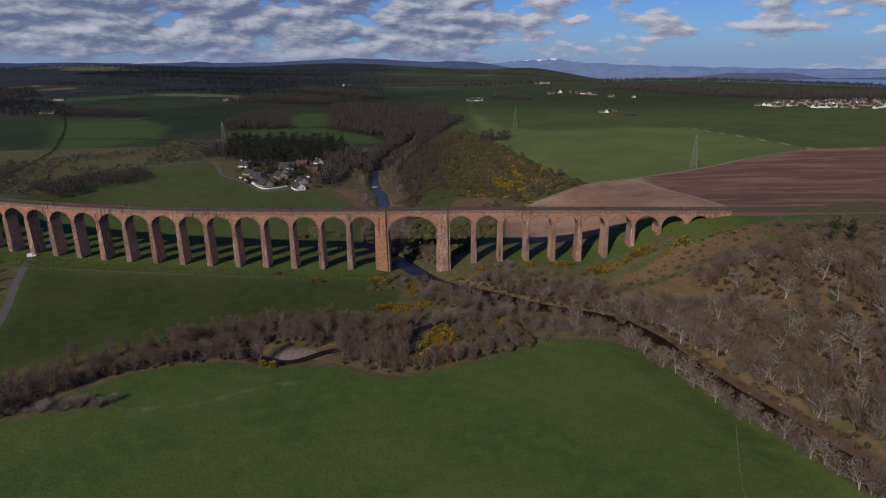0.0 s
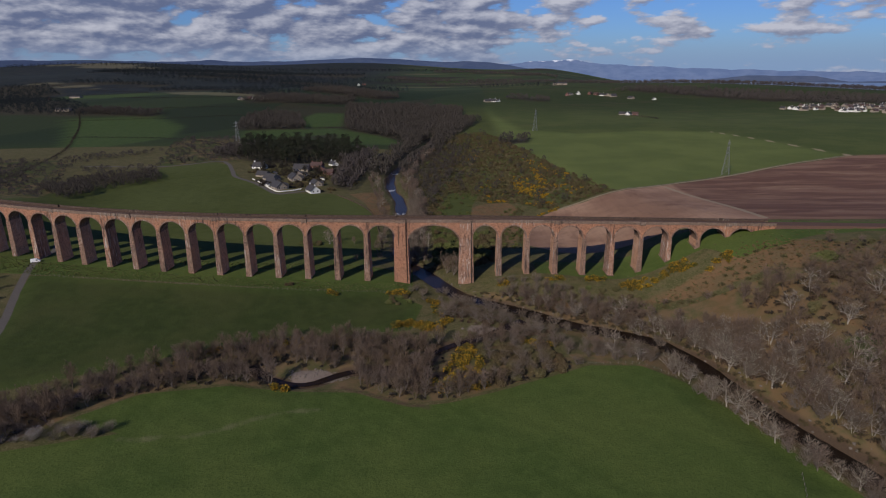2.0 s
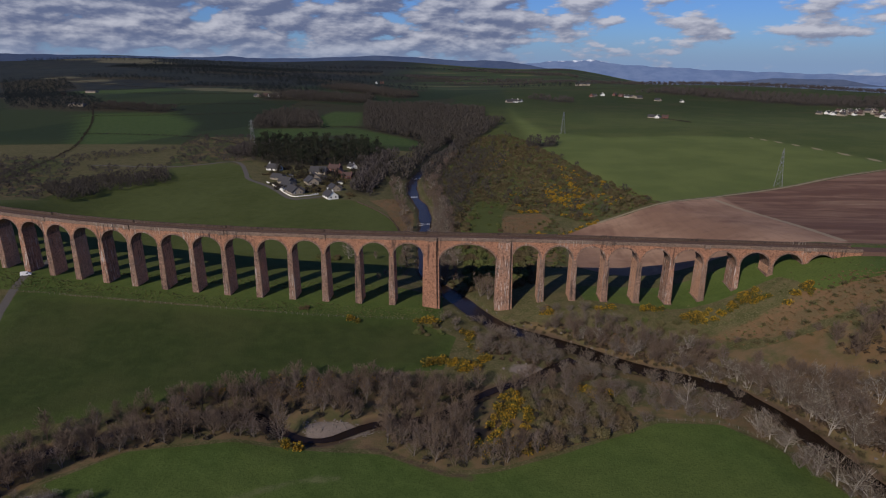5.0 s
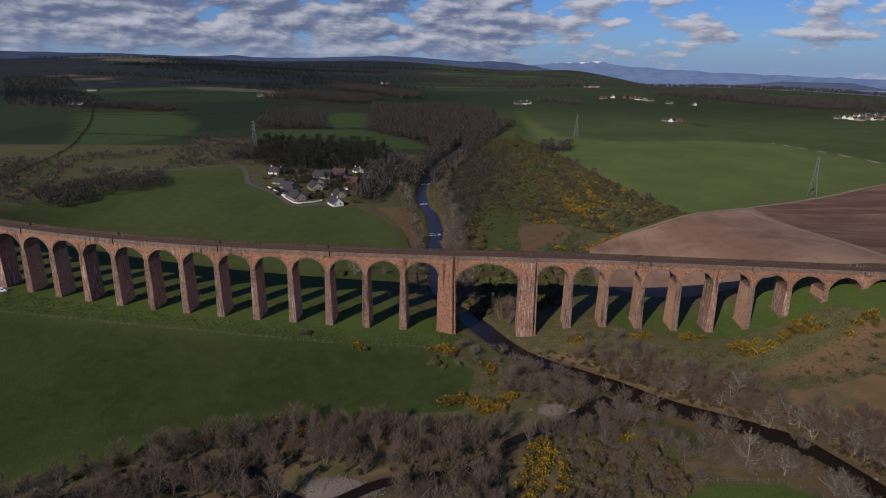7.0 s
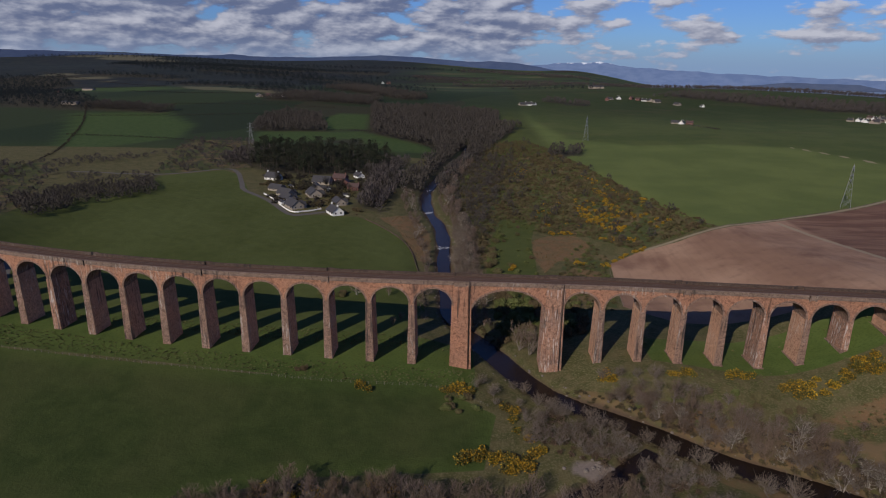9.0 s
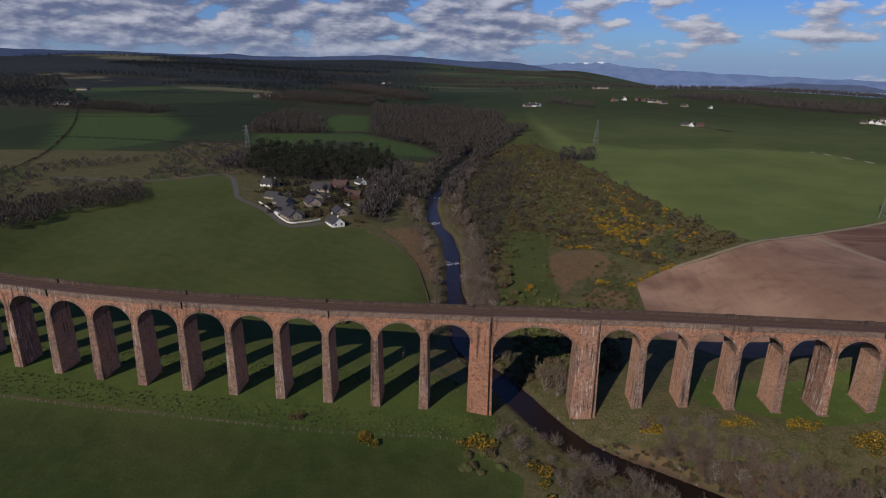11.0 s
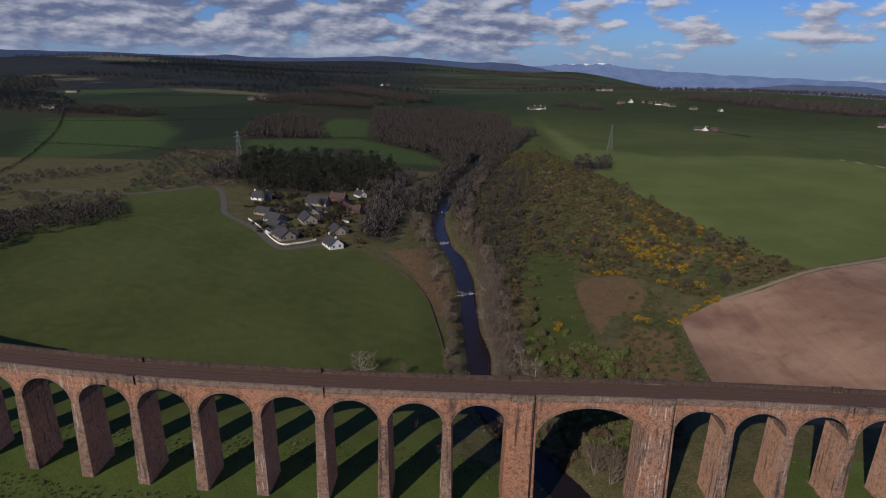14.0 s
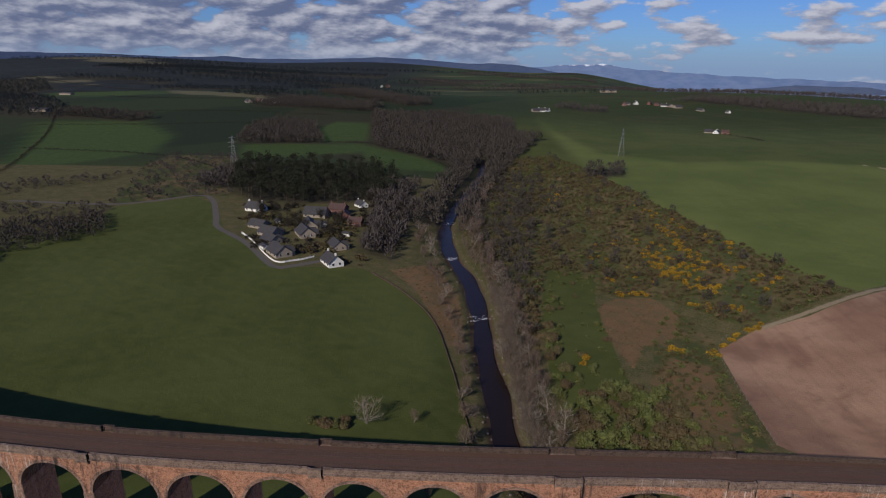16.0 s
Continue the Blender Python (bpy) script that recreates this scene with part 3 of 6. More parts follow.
    slope = n.mix(n.math("MULTIPLY", n.step(0.40, 0.60, n.noise(p, 0.055, 5.0, 0.65)), n.step(-30.0, 30.0, north)), slope, (0.060, 0.070, 0.026))
    col = n.mix(cut(b.outputs[0]), rough, slope)
    col = n.mix(cut(a.outputs[2], 0.10, 0.7), col, fern)
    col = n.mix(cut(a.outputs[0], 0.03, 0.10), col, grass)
    col = n.mix(cut(a.outputs[1], 0.02, 0.06), col, earth)
    col = n.mix(cut(b.outputs[2], 0.1, 0.2), col, n.mix(fine, (0.05, 0.034, 0.022), (0.11, 0.075, 0.05)))
    col = n.mix(cut(one.outputs["Alpha"], 0.04, 0.2), col, n.mix(fine, (0.13, 0.10, 0.08), (0.25, 0.205, 0.17)))
    col = n.mix(cut(b.outputs[1], 0.03, 0.05), col, n.mix(fine, (0.085, 0.076, 0.066), (0.14, 0.125, 0.11)))
    col = n.mix(cut(c3.outputs[1], 0.35, 1.1), col, n.mix(fine, (0.030, 0.028, 0.018), (0.058, 0.050, 0.032)))
    col = n.mix(n.math("MULTIPLY", cut(two.outputs["Alpha"], 0.16, 0.5), 0.5), col, (0.20, 0.175, 0.10))
    col = n.mix(n.math("MULTIPLY", cut(c3.outputs[2], 0.12, 0.35), 0.8), col, n.mix(fine, (0.24, 0.19, 0.12), (0.36, 0.28, 0.19)))
    return col, n.math("ADD", n.math("MULTIPLY", fine, 0.5), mid)


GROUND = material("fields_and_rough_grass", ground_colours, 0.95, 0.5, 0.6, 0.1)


def mesh_of(name, verts, faces, mats, smooth=False):
    """A mesh from arrays; all faces have the same number of corners."""
    verts, faces = np.asarray(verts, np.float32), np.asarray(faces, np.int32)
    me = bpy.data.meshes.new(name)
    k = faces.shape[1]
    me.vertices.add(len(verts)), me.loops.add(faces.size), me.polygons.add(len(faces))
    me.vertices.foreach_set("co", verts.ravel())
    me.loops.foreach_set("vertex_index", faces.ravel())
    me.polygons.foreach_set("loop_start", np.arange(0, faces.size, k, dtype=np.int32))
    me.polygons.foreach_set("use_smooth", np.full(len(faces), smooth))
    for m in mats if isinstance(mats, (list, tuple)) else [mats]:
        me.materials.append(m)
    me.update(calc_edges=True)
    return me


nx, ny = len(gx), len(gy)
i = (np.arange(ny - 1)[:, None] * nx + np.arange(nx - 1)[None]).ravel()
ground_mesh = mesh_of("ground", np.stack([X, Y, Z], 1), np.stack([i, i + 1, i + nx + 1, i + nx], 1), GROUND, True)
for key, cols in (("cover_a", (pasture, plough, bracken, stony)), ("cover_b", (hillside, lane, mud, track)), ("cover_c", (dark_fields, litter, paths, strips))):
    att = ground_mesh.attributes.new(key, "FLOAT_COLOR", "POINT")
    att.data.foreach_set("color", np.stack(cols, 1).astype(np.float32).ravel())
tagged(new("ground", ground_mesh), "green pasture, rough grass and ploughed earth of a river valley", "ground", kind="structure")


def ribbon(name, line, width, drop, mat, label, category, kind="structure"):
    t = np.gradient(line, axis=0)
    t /= np.linalg.norm(t, axis=1)[:, None]
    side = np.stack([-t[:, 1], t[:, 0]], 1)
    z = bare_land(line[:, 0], line[:, 1]) - drop
    k = np.arange(len(line))
    # narrower above the bridge
    vary = np.where(line[:, 1] > 40, 0.8, np.where(line[:, 1] < -74, 0.75, 1.0))[:, None] * (1 + 0.14 * np.sin(k * 0.9) + 0.12 * np.sin(k * 0.37 + 1))[:, None]
    rows = [np.column_stack([line + side * o * vary, z]) for o in (-width, -width / 2, 0, width / 2, width)]
    v = np.concatenate(rows)
    n = len(line)
    f = [(r * n + j, r * n + j + 1, (r + 1) * n + j + 1, (r + 1) * n + j) for r in range(4) for j in range(n - 1)]
    return tagged(new(name, mesh_of(name, v, f, mat, True)), label, category, kind=kind)


ribbon("river", RIVER_LINE, 5.6, 3.5, WATER, "dark peaty river running under the main arch", "river")
ribbon("stream", STREAM_LINE, 2.6, 1.8, WATER, "narrow brown stream winding between bare trees", "stream")

# the firth and the mountains beyond it
C0 = Vector((0.0, -300.0))


def arc_points(r, az):
    return r * np.sin(np.radians(az)), C0.y + r * np.cos(np.radians(az))


az = np.linspace(6, 52, 60)
ax, ay = arc_points(2500, az)
bx, by = arc_points(4640, az)
sea_v = np.concatenate([np.column_stack([ax, ay, 0 * ax + 3]), np.column_stack([bx, by, 0 * bx + 3])])
sea_f = [(j, 60 + j, 61 + j, j + 1) for j in range(59)]
tagged(new("water", mesh_of("water", sea_v, sea_f, SEA)), "pale blue firth beyond the farmland", "sea", kind="structure")


# the ridges carry their blue distance haze in the base colours
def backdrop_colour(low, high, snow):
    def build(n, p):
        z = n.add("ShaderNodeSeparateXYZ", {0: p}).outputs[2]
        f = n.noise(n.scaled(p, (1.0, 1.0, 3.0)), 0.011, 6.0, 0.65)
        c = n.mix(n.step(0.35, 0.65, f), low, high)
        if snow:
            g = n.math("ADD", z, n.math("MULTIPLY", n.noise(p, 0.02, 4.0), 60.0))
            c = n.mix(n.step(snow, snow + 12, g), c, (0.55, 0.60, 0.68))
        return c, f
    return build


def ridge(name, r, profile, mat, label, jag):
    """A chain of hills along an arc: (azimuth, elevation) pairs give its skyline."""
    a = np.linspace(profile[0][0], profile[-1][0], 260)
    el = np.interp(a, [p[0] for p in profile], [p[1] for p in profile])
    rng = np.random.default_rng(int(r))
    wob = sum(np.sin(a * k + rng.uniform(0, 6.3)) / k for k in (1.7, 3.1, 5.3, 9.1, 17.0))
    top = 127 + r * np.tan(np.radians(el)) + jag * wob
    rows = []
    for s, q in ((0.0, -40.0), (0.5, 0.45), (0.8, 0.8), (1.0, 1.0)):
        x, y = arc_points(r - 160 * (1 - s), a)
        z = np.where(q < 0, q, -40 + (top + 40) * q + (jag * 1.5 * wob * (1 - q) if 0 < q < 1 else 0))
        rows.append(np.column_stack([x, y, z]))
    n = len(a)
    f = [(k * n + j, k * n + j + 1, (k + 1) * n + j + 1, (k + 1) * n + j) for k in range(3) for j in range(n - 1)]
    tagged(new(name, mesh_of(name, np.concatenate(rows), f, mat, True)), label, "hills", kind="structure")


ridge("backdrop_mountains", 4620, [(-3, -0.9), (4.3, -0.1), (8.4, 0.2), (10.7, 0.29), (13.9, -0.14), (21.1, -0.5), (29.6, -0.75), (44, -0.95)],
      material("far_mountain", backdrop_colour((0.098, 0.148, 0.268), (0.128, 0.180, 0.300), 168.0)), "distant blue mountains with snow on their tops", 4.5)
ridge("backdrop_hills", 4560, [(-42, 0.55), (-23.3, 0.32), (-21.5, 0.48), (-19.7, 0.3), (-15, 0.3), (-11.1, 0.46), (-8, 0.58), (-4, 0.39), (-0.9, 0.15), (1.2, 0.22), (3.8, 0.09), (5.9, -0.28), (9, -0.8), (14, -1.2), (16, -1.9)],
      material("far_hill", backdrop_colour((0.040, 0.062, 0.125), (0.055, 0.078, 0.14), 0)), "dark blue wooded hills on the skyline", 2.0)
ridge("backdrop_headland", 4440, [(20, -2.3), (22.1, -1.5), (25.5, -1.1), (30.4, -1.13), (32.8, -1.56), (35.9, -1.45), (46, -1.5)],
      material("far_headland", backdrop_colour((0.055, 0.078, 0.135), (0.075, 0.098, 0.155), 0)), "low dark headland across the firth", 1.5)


# ---- building of meshes ----
class Shape:
    """Gathers corners and faces for one mesh."""

    def __init__(self):
        self.v, self.f, self.m = [], [], []

    def face(self, points, m=0):
        k = len(self.v)
        self.v += [tuple(p) for p in points]
        self.f.append(tuple(range(k, k + len(points))))
        self.m.append(m)

    def solid(self, low, high, m=0, sides=None, caps=True):
        """A solid between two rings of corners."""
        k, n = len(self.v), len(low)
        self.v += [tuple(p) for p in low] + [tuple(p) for p in high]
        for j in range(n):
            self.f.append((k + j, k + (j + 1) % n, k + n + (j + 1) % n, k + n + j))
            self.m.append(sides[j] if sides else m)
        if caps:
            self.f += [tuple(range(k + n - 1, k - 1, -1)), tuple(range(k + n, k + 2 * n))]
            self.m += [m, m]

    def box(self, x0, x1, y0, y1, z0, z1, m=0):
        self.solid([(x0, y0, z0), (x1, y0, z0), (x1, y1, z0), (x0, y1, z0)], [(x0, y0, z1), (x1, y0, z1), (x1, y1, z1), (x0, y1, z1)], m)

    def tube(self, points, radii, sides=5, m=0):
        rings = []
        for j, p in enumerate(points):
            p = Vector(p)
            d = (Vector(points[min(j + 1, len(points) - 1)]) - Vector(points[max(j - 1, 0)])).normalized()
            u = d.orthogonal().normalized()
            s = d.cross(u)
            rings.append([p + radii[j] * (math.cos(6.2832 * k / sides) * u + math.sin(6.2832 * k / sides) * s) for k in range(sides)])
        self.loft(rings, m, caps=False)

    def loft(self, rings, m=0, sides=None, flip=False, caps=True):
        """A skin over a row of rings, with shared corners."""
        k, n = len(self.v), len(rings[0])
        for ring in rings:
            self.v += [tuple(p) for p in ring]
        for r in range(len(rings) - 1):
            for j in range(n):
                q = (k + r * n + j, k + r * n + (j + 1) % n, k + (r + 1) * n + (j + 1) % n, k + (r + 1) * n + j)
                self.f.append(q[::-1] if flip else q)
                self.m.append(sides[j] if sides else m)
        if not caps:
            return
        first, last = tuple(range(k, k + n)), tuple(range(k + (len(rings) - 1) * n, k + len(rings) * n))
        self.f += [first if flip else first[::-1], last[::-1] if flip else last]
        self.m += [m, m]

    def mesh(self, name, mats, smooth=False):
        me = bpy.data.meshes.new(name)
        me.from_pydata(self.v, [], self.f)
        for m in mats if isinstance(mats, (list, tuple)) else [mats]:
            me.materials.append(m)
        me.polygons.foreach_set("material_index", self.m)
        me.polygons.foreach_set("use_smooth", [smooth] * len(self.f))
        me.update()
        return me

    def triangles(self):
        t = []
        for f in self.f:
            t += [(f[0], f[j], f[j + 1]) for j in range(1, len(f) - 1)]
        return np.array(self.v, np.float32), np.array(t, np.int32)


def part(name, shape, mats, parent, label="", smooth=False):
    """Links a shape or a mesh as one part under a thing."""
    ob = new(name, shape.mesh(name, mats, smooth) if isinstance(shape, Shape) else shape)
    ob.parent = parent
    return tagged(ob, label) if label else ob


# ---- the viaduct ----
SPAN, PIER, MAIN_PIER, DEEP = 15.5, 2.2, 7.9, 10.3
TOP, CROWN = 38.35, 36.55


def front(x):
    return -1.9 + 0.0009 * np.minimum(x + 100, 0) ** 2 + 4.6 * sstep(-70, 60, x)


def level(x):
    return -(x + 15.25) / 60


def on(x, y, z):
    """A place on the curving, falling line of the bridge."""
    return (x, front(x) + y, z + level(x))


viaduct = tagged(new("viaduct"), "long red sandstone railway viaduct with tall tapering piers and round arches", "viaduct")
left_piers = [-23.2 - SPAN - PIER / 2 - k * (SPAN + PIER) for k in range(17)]
SPAN_EAST = 14.5
right_piers = [23.2 + SPAN_EAST + PIER / 2 + k * (SPAN_EAST + PIER) for k in range(9)]
ends = (left_piers[-1] - PIER / 2 - SPAN, right_piers[-1] + PIER / 2 + SPAN_EAST)
spring_small, spring_main = CROWN - 7.2, CROWN - 10.6


def pier_shape(x, wide_top, wide_foot, top, foot, mats):
    s = Shape()
    n = 5
    rings = []
    for k in range(n + 1):
        u = k / n
        z = foot + (top - foot) * u
        full = max(0.0, (TOP + level(x) - z) / 38.0)
        w2 = (wide_top + (wide_foot - wide_top) * full ** 1.15) / 2
        d = 0.5 * full
        y0, y1 = front(x) - d, front(x) + DEEP + d
        c = 0.12
        rings.append([(x - w2 + c, y0, z), (x + w2 - c, y0, z), (x + w2, y0 + c, z), (x + w2, y1 - c, z), (x + w2 - c, y1, z), (x - w2 + c, y1, z), (x - w2, y1 - c, z), (x - w2, y0 + c, z)])
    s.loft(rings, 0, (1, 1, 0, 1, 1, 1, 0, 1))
    return s


streaky = (right_piers[4], right_piers[6], left_piers[9], left_piers[12])
for x in left_piers + right_piers:
    foot = min(ground_z(x, front(x) + y) for y in (0, 4, 8)) - 1.5
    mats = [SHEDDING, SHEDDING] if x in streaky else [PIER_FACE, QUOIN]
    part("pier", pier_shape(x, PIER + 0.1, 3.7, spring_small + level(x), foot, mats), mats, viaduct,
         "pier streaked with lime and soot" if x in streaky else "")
    if x in right_piers[2:8]:
        s = Shape()
        s.box(x - 2.0, x + 2.0, front(x) - 1.0, front(x) + DEEP + 1.0, foot, foot + 1.9)
        part("pier_footing", s, QUOIN, viaduct)

for x, mats in ((-19.2, [STONE, STONE]), (19.2, [SHEDDING, SHEDDING])):
    foot = min(ground_z(x + d, front(x) + y) for d in (-5, 5) for y in (0, 4, 8)) - 2.0
    body = part("main_pier", pier_shape(x, MAIN_PIER, MAIN_PIER + 1.4, TOP + level(x) - 0.05, foot, mats), mats, viaduct,
                "broad pier beside the main arch")
    for side in (-1, 1):
        s = Shape()
        low, high = [], []
        y = front(x) - 0.75 if side < 0 else front(x) + DEEP + 0.75
        for z, wd, d in ((foot, 6.6, 0.5), (TOP + level(x), 5.6, 0.0)):
            y0 = front(x) - d - 0.5 if side < 0 else front(x) + DEEP + d
            ring = [(x - wd / 2 - 0.2, y0, z), (x + wd / 2 - 0.2, y0, z), (x + wd / 2 - 0.2, y0 + 0.5, z), (x - wd / 2 - 0.2, y0 + 0.5, z)]
            low, high = (ring, high) if z == foot else (low, ring)
        s.solid(low, high)
        part("pilaster", s, mats[0], body)
        s = Shape()
        yy = front(x) - 0.28 if side < 0 else front(x) + DEEP + 0.28
        s.tube([(x + 3.4, yy - 0.5 if side < 0 else yy + 0.5, foot), (x + 3.15, yy, TOP + level(x) + 1.6)], [0.14, 0.14], 6)
        part("drain_pipe", s, IRON, body, "dark iron drain pipe")


def arch_height(u, main):
    """Height of the soffit over the span, u from -1 to 1."""
    spring = spring_main if main else spring_small
    return spring + (CROWN - spring) * math.sqrt(max(0.0, 1 - u * u))


def span_shapes(a, b, main):
    """The masonry of one arch between a and b, and the ring of stones on its face."""
    c, r, n = (a + b) / 2, (b - a) / 2, 28 if main else 20
    us = [-math.cos(math.pi * k / n) for k in range(n + 1)]
    pts = [(c + r * u, arch_height(u, main)) for u in us]
    s = Shape()
    for (x0, z0), (x1, z1) in zip(pts, pts[1:]):
        for y, flip in ((0.0, False), (DEEP, True)):
            q = [on(x0, y, z0), on(x1, y, z1), on(x1, y, TOP), on(x0, y, TOP)]
            s.face(q[::-1] if flip else q)
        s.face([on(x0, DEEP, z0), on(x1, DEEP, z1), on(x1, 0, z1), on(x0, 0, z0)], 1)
        s.face([on(x0, 0, TOP), on(x1, 0, TOP), on(x1, DEEP, TOP), on(x0, DEEP, TOP)])
    rings = []
    spring = spring_main if main else spring_small
    for o in (-1, 1):
        ring, hoops = Shape(), []
        for u in us:
            h = arch_height(u, main)
            nx_, nz_ = u / r, (h - spring) / (CROWN - spring) ** 2
            L = math.hypot(nx_, nz_)
            inner, outer = (c + r * u, h), (c + r * u + 0.75 * nx_ / L, h + 0.75 * nz_ / L)
            ya, yb = (-0.08, 0.0) if o < 0 else (DEEP, DEEP + 0.08)
            hoops.append([on(inner[0], ya, inner[1]), on(inner[0], yb, inner[1]), on(outer[0], yb, outer[1]), on(outer[0], ya, outer[1])])
        ring.loft(hoops, flip=True)
        rings.append(ring)
    return s, rings


def over_pier(x, wide, low):
    s = Shape()
    x0, x1 = x - wide / 2, x + wide / 2
    s.solid([on(x0, 0, low), on(x1, 0, low), on(x1, DEEP, low), on(x0, DEEP, low)], [on(x0, 0, TOP), on(x1, 0, TOP), on(x1, DEEP, TOP), on(x0, DEEP, TOP)])
    return s


bounds = [ends[0]]
for x in sorted(left_piers + right_piers + [-19.2, 19.2]):
    h = (MAIN_PIER if abs(x) < 20 else PIER) / 2
    bounds += [x - h, x + h]
bounds.append(ends[1])
for a, b in zip(bounds[::2], bounds[1::2]):
    big = b - a > 20
    body, rings = span_shapes(a, b, big)
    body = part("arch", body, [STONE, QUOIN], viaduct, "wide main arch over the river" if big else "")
    for ring in rings:
        part("arch_ring", ring, QUOIN, body)
for x in left_piers + right_piers:
    part("spandrel", over_pier(x, PIER, spring_small), STONE, viaduct)
for x, way_out in ((ends[0], -1), (ends[1], 1)):
    s = Shape()
    xs = sorted((x, x + way_out * 12))
    s.solid([on(xs[0], 0, 18), on(xs[1], 0, 18), on(xs[1], DEEP, 18), on(xs[0], DEEP, 18)], [on(xs[0], 0, TOP), on(xs[1], 0, TOP), on(xs[1], DEEP, TOP), on(xs[0], DEEP, TOP)])
    part("abutment", s, STONE, viaduct)


def strip(xs, y0, y1, z0, z1, wobble=0.0):
    """A long bar that follows the bridge."""
    s = Shape()
    rng = random.Random(int(y0 * 100) + int(z0 * 10))
    rings = []
    for x in xs:
        d = rng.uniform(-wobble, wobble)
        rings.append([on(x, y0, z0), on(x, y1, z0), on(x, y1, z1 + d), on(x, y0, z1 + d)])
    s.loft(rings, flip=True)
    return s


refuges = [(-19.2, 6.2), (19.2, 6.2)] + [(x, 3.0) for k, x in enumerate(left_piers) if k % 3 == 2] + [(x, 3.0) for k, x in enumerate(right_piers) if k % 3 == 2]
refuges.sort()
bays, x = [], ends[0] - 12
for c, wd in refuges:
    bays.append((x, c - wd / 2))
    x = c + wd / 2
bays.append((x, ends[1] + 12))
whole = np.arange(ends[0] - 12, ends[1] + 12.1, 3.0)
for y0, y1 in ((-0.28, 0.55), (DEEP - 0.55, DEEP + 0.28)):
    part("string_course", strip(whole, y0, y1, TOP, TOP + 0.28), COPING, viaduct)
for y0, y1 in ((-0.05, 0.45), (DEEP - 0.45, DEEP + 0.05)):
    for a, b in bays:
        xs = np.linspace(a + 0.12, b - 0.12, max(2, int((b - a) / 3)))
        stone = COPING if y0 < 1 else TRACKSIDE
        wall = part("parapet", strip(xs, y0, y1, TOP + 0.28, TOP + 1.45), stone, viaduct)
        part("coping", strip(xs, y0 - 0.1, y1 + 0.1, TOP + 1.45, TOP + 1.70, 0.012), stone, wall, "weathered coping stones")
for c, wd in refuges:
    for o in (-1, 1):
        y_in, y_out = (0.0, -0.6) if o < 0 else (DEEP, DEEP + 0.6)
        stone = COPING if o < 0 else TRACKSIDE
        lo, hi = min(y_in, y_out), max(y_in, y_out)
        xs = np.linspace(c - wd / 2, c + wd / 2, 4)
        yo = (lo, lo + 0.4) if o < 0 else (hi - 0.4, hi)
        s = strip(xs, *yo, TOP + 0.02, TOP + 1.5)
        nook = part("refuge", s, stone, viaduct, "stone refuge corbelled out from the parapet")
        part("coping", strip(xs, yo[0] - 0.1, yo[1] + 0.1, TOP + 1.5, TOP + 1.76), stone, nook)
        part("refuge_floor", strip(xs, lo, hi, TOP - 0.35, TOP + 0.02), stone, nook)
        for e in (-1, 1):
            xe = c + e * (wd / 2 - 0.2)
            part("side_wall", strip([xe - 0.2, xe + 0.2], lo + 0.02, hi - 0.02 + (0.4 if o < 0 else 0), TOP + 0.02, TOP + 1.62), stone, nook)
            s = strip([xe - 0.25, xe + 0.25], lo + 0.25 if o < 0 else lo, hi if o < 0 else hi - 0.25, TOP - 0.9, TOP - 0.35)
            part("corbel", s, stone, nook)
        xe = c - o * (wd / 2 + 0.06)
        part("joint_post", strip([xe - 0.09, xe + 0.09], (-0.35 if o < 0 else DEEP - 0.45), (0.45 if o < 0 else DEEP + 0.35), TOP - 0.6, TOP + 1.9), IRON, nook, "dark iron post")

part("track_bed", strip(whole, 0.5, DEEP - 0.5, TOP - 0.05, TOP + 0.42, 0.03), BALLAST, viaduct, "brown ballasted track bed")
for y in (2.1, 3.54, 5.96, 7.4):
    part("rail", strip(whole, y, y + 0.09, TOP + 0.5, TOP + 0.62), RAIL, viaduct)
s = Shape()
for x in np.arange(ends[0] - 11, ends[1] + 11, 0.75):
    for y in (2.82, 6.68):
        y0 = front(x)
        s.box(x - 0.13, x + 0.13, y0 + y - 1.25, y0 + y + 1.25, TOP + level(x) + 0.36, TOP + level(x) + 0.47)
ties = part("sleeper_bed", s, SLEEPER, viaduct)
tagged(ties, kind="stuff")


# the line runs on along the field edge past the end of the bridge
s = Shape()
for x in np.arange(ends[1] + 11.5, 430, 6.0):
    xa, xb = x, x + 6.0
    ya, yb = front(xa), front(xb)
    za, zb = [max(TOP + level(u) + 0.35, 33.75) for u in (xa, xb)]
    s.solid([(xa, ya - 1.8, za - 3.0), (xb, yb - 1.8, zb - 3.0), (xb, yb + DEEP + 1.8, zb - 3.0), (xa, ya + DEEP + 1.8, za - 3.0)],
            [(xa, ya + 1.0, za), (xb, yb + 1.0, zb), (xb, yb + DEEP - 1.0, zb), (xa, ya + DEEP - 1.0, za)])
tagged(new("railway_bed", s.mesh("railway_bed", BALLAST)), "brown ballasted railway running along the field edge", "railway", kind="structure")


# ---- plants ----
def unit(rng):
    v = rng.normal(size=3)
    return v / np.linalg.norm(v)


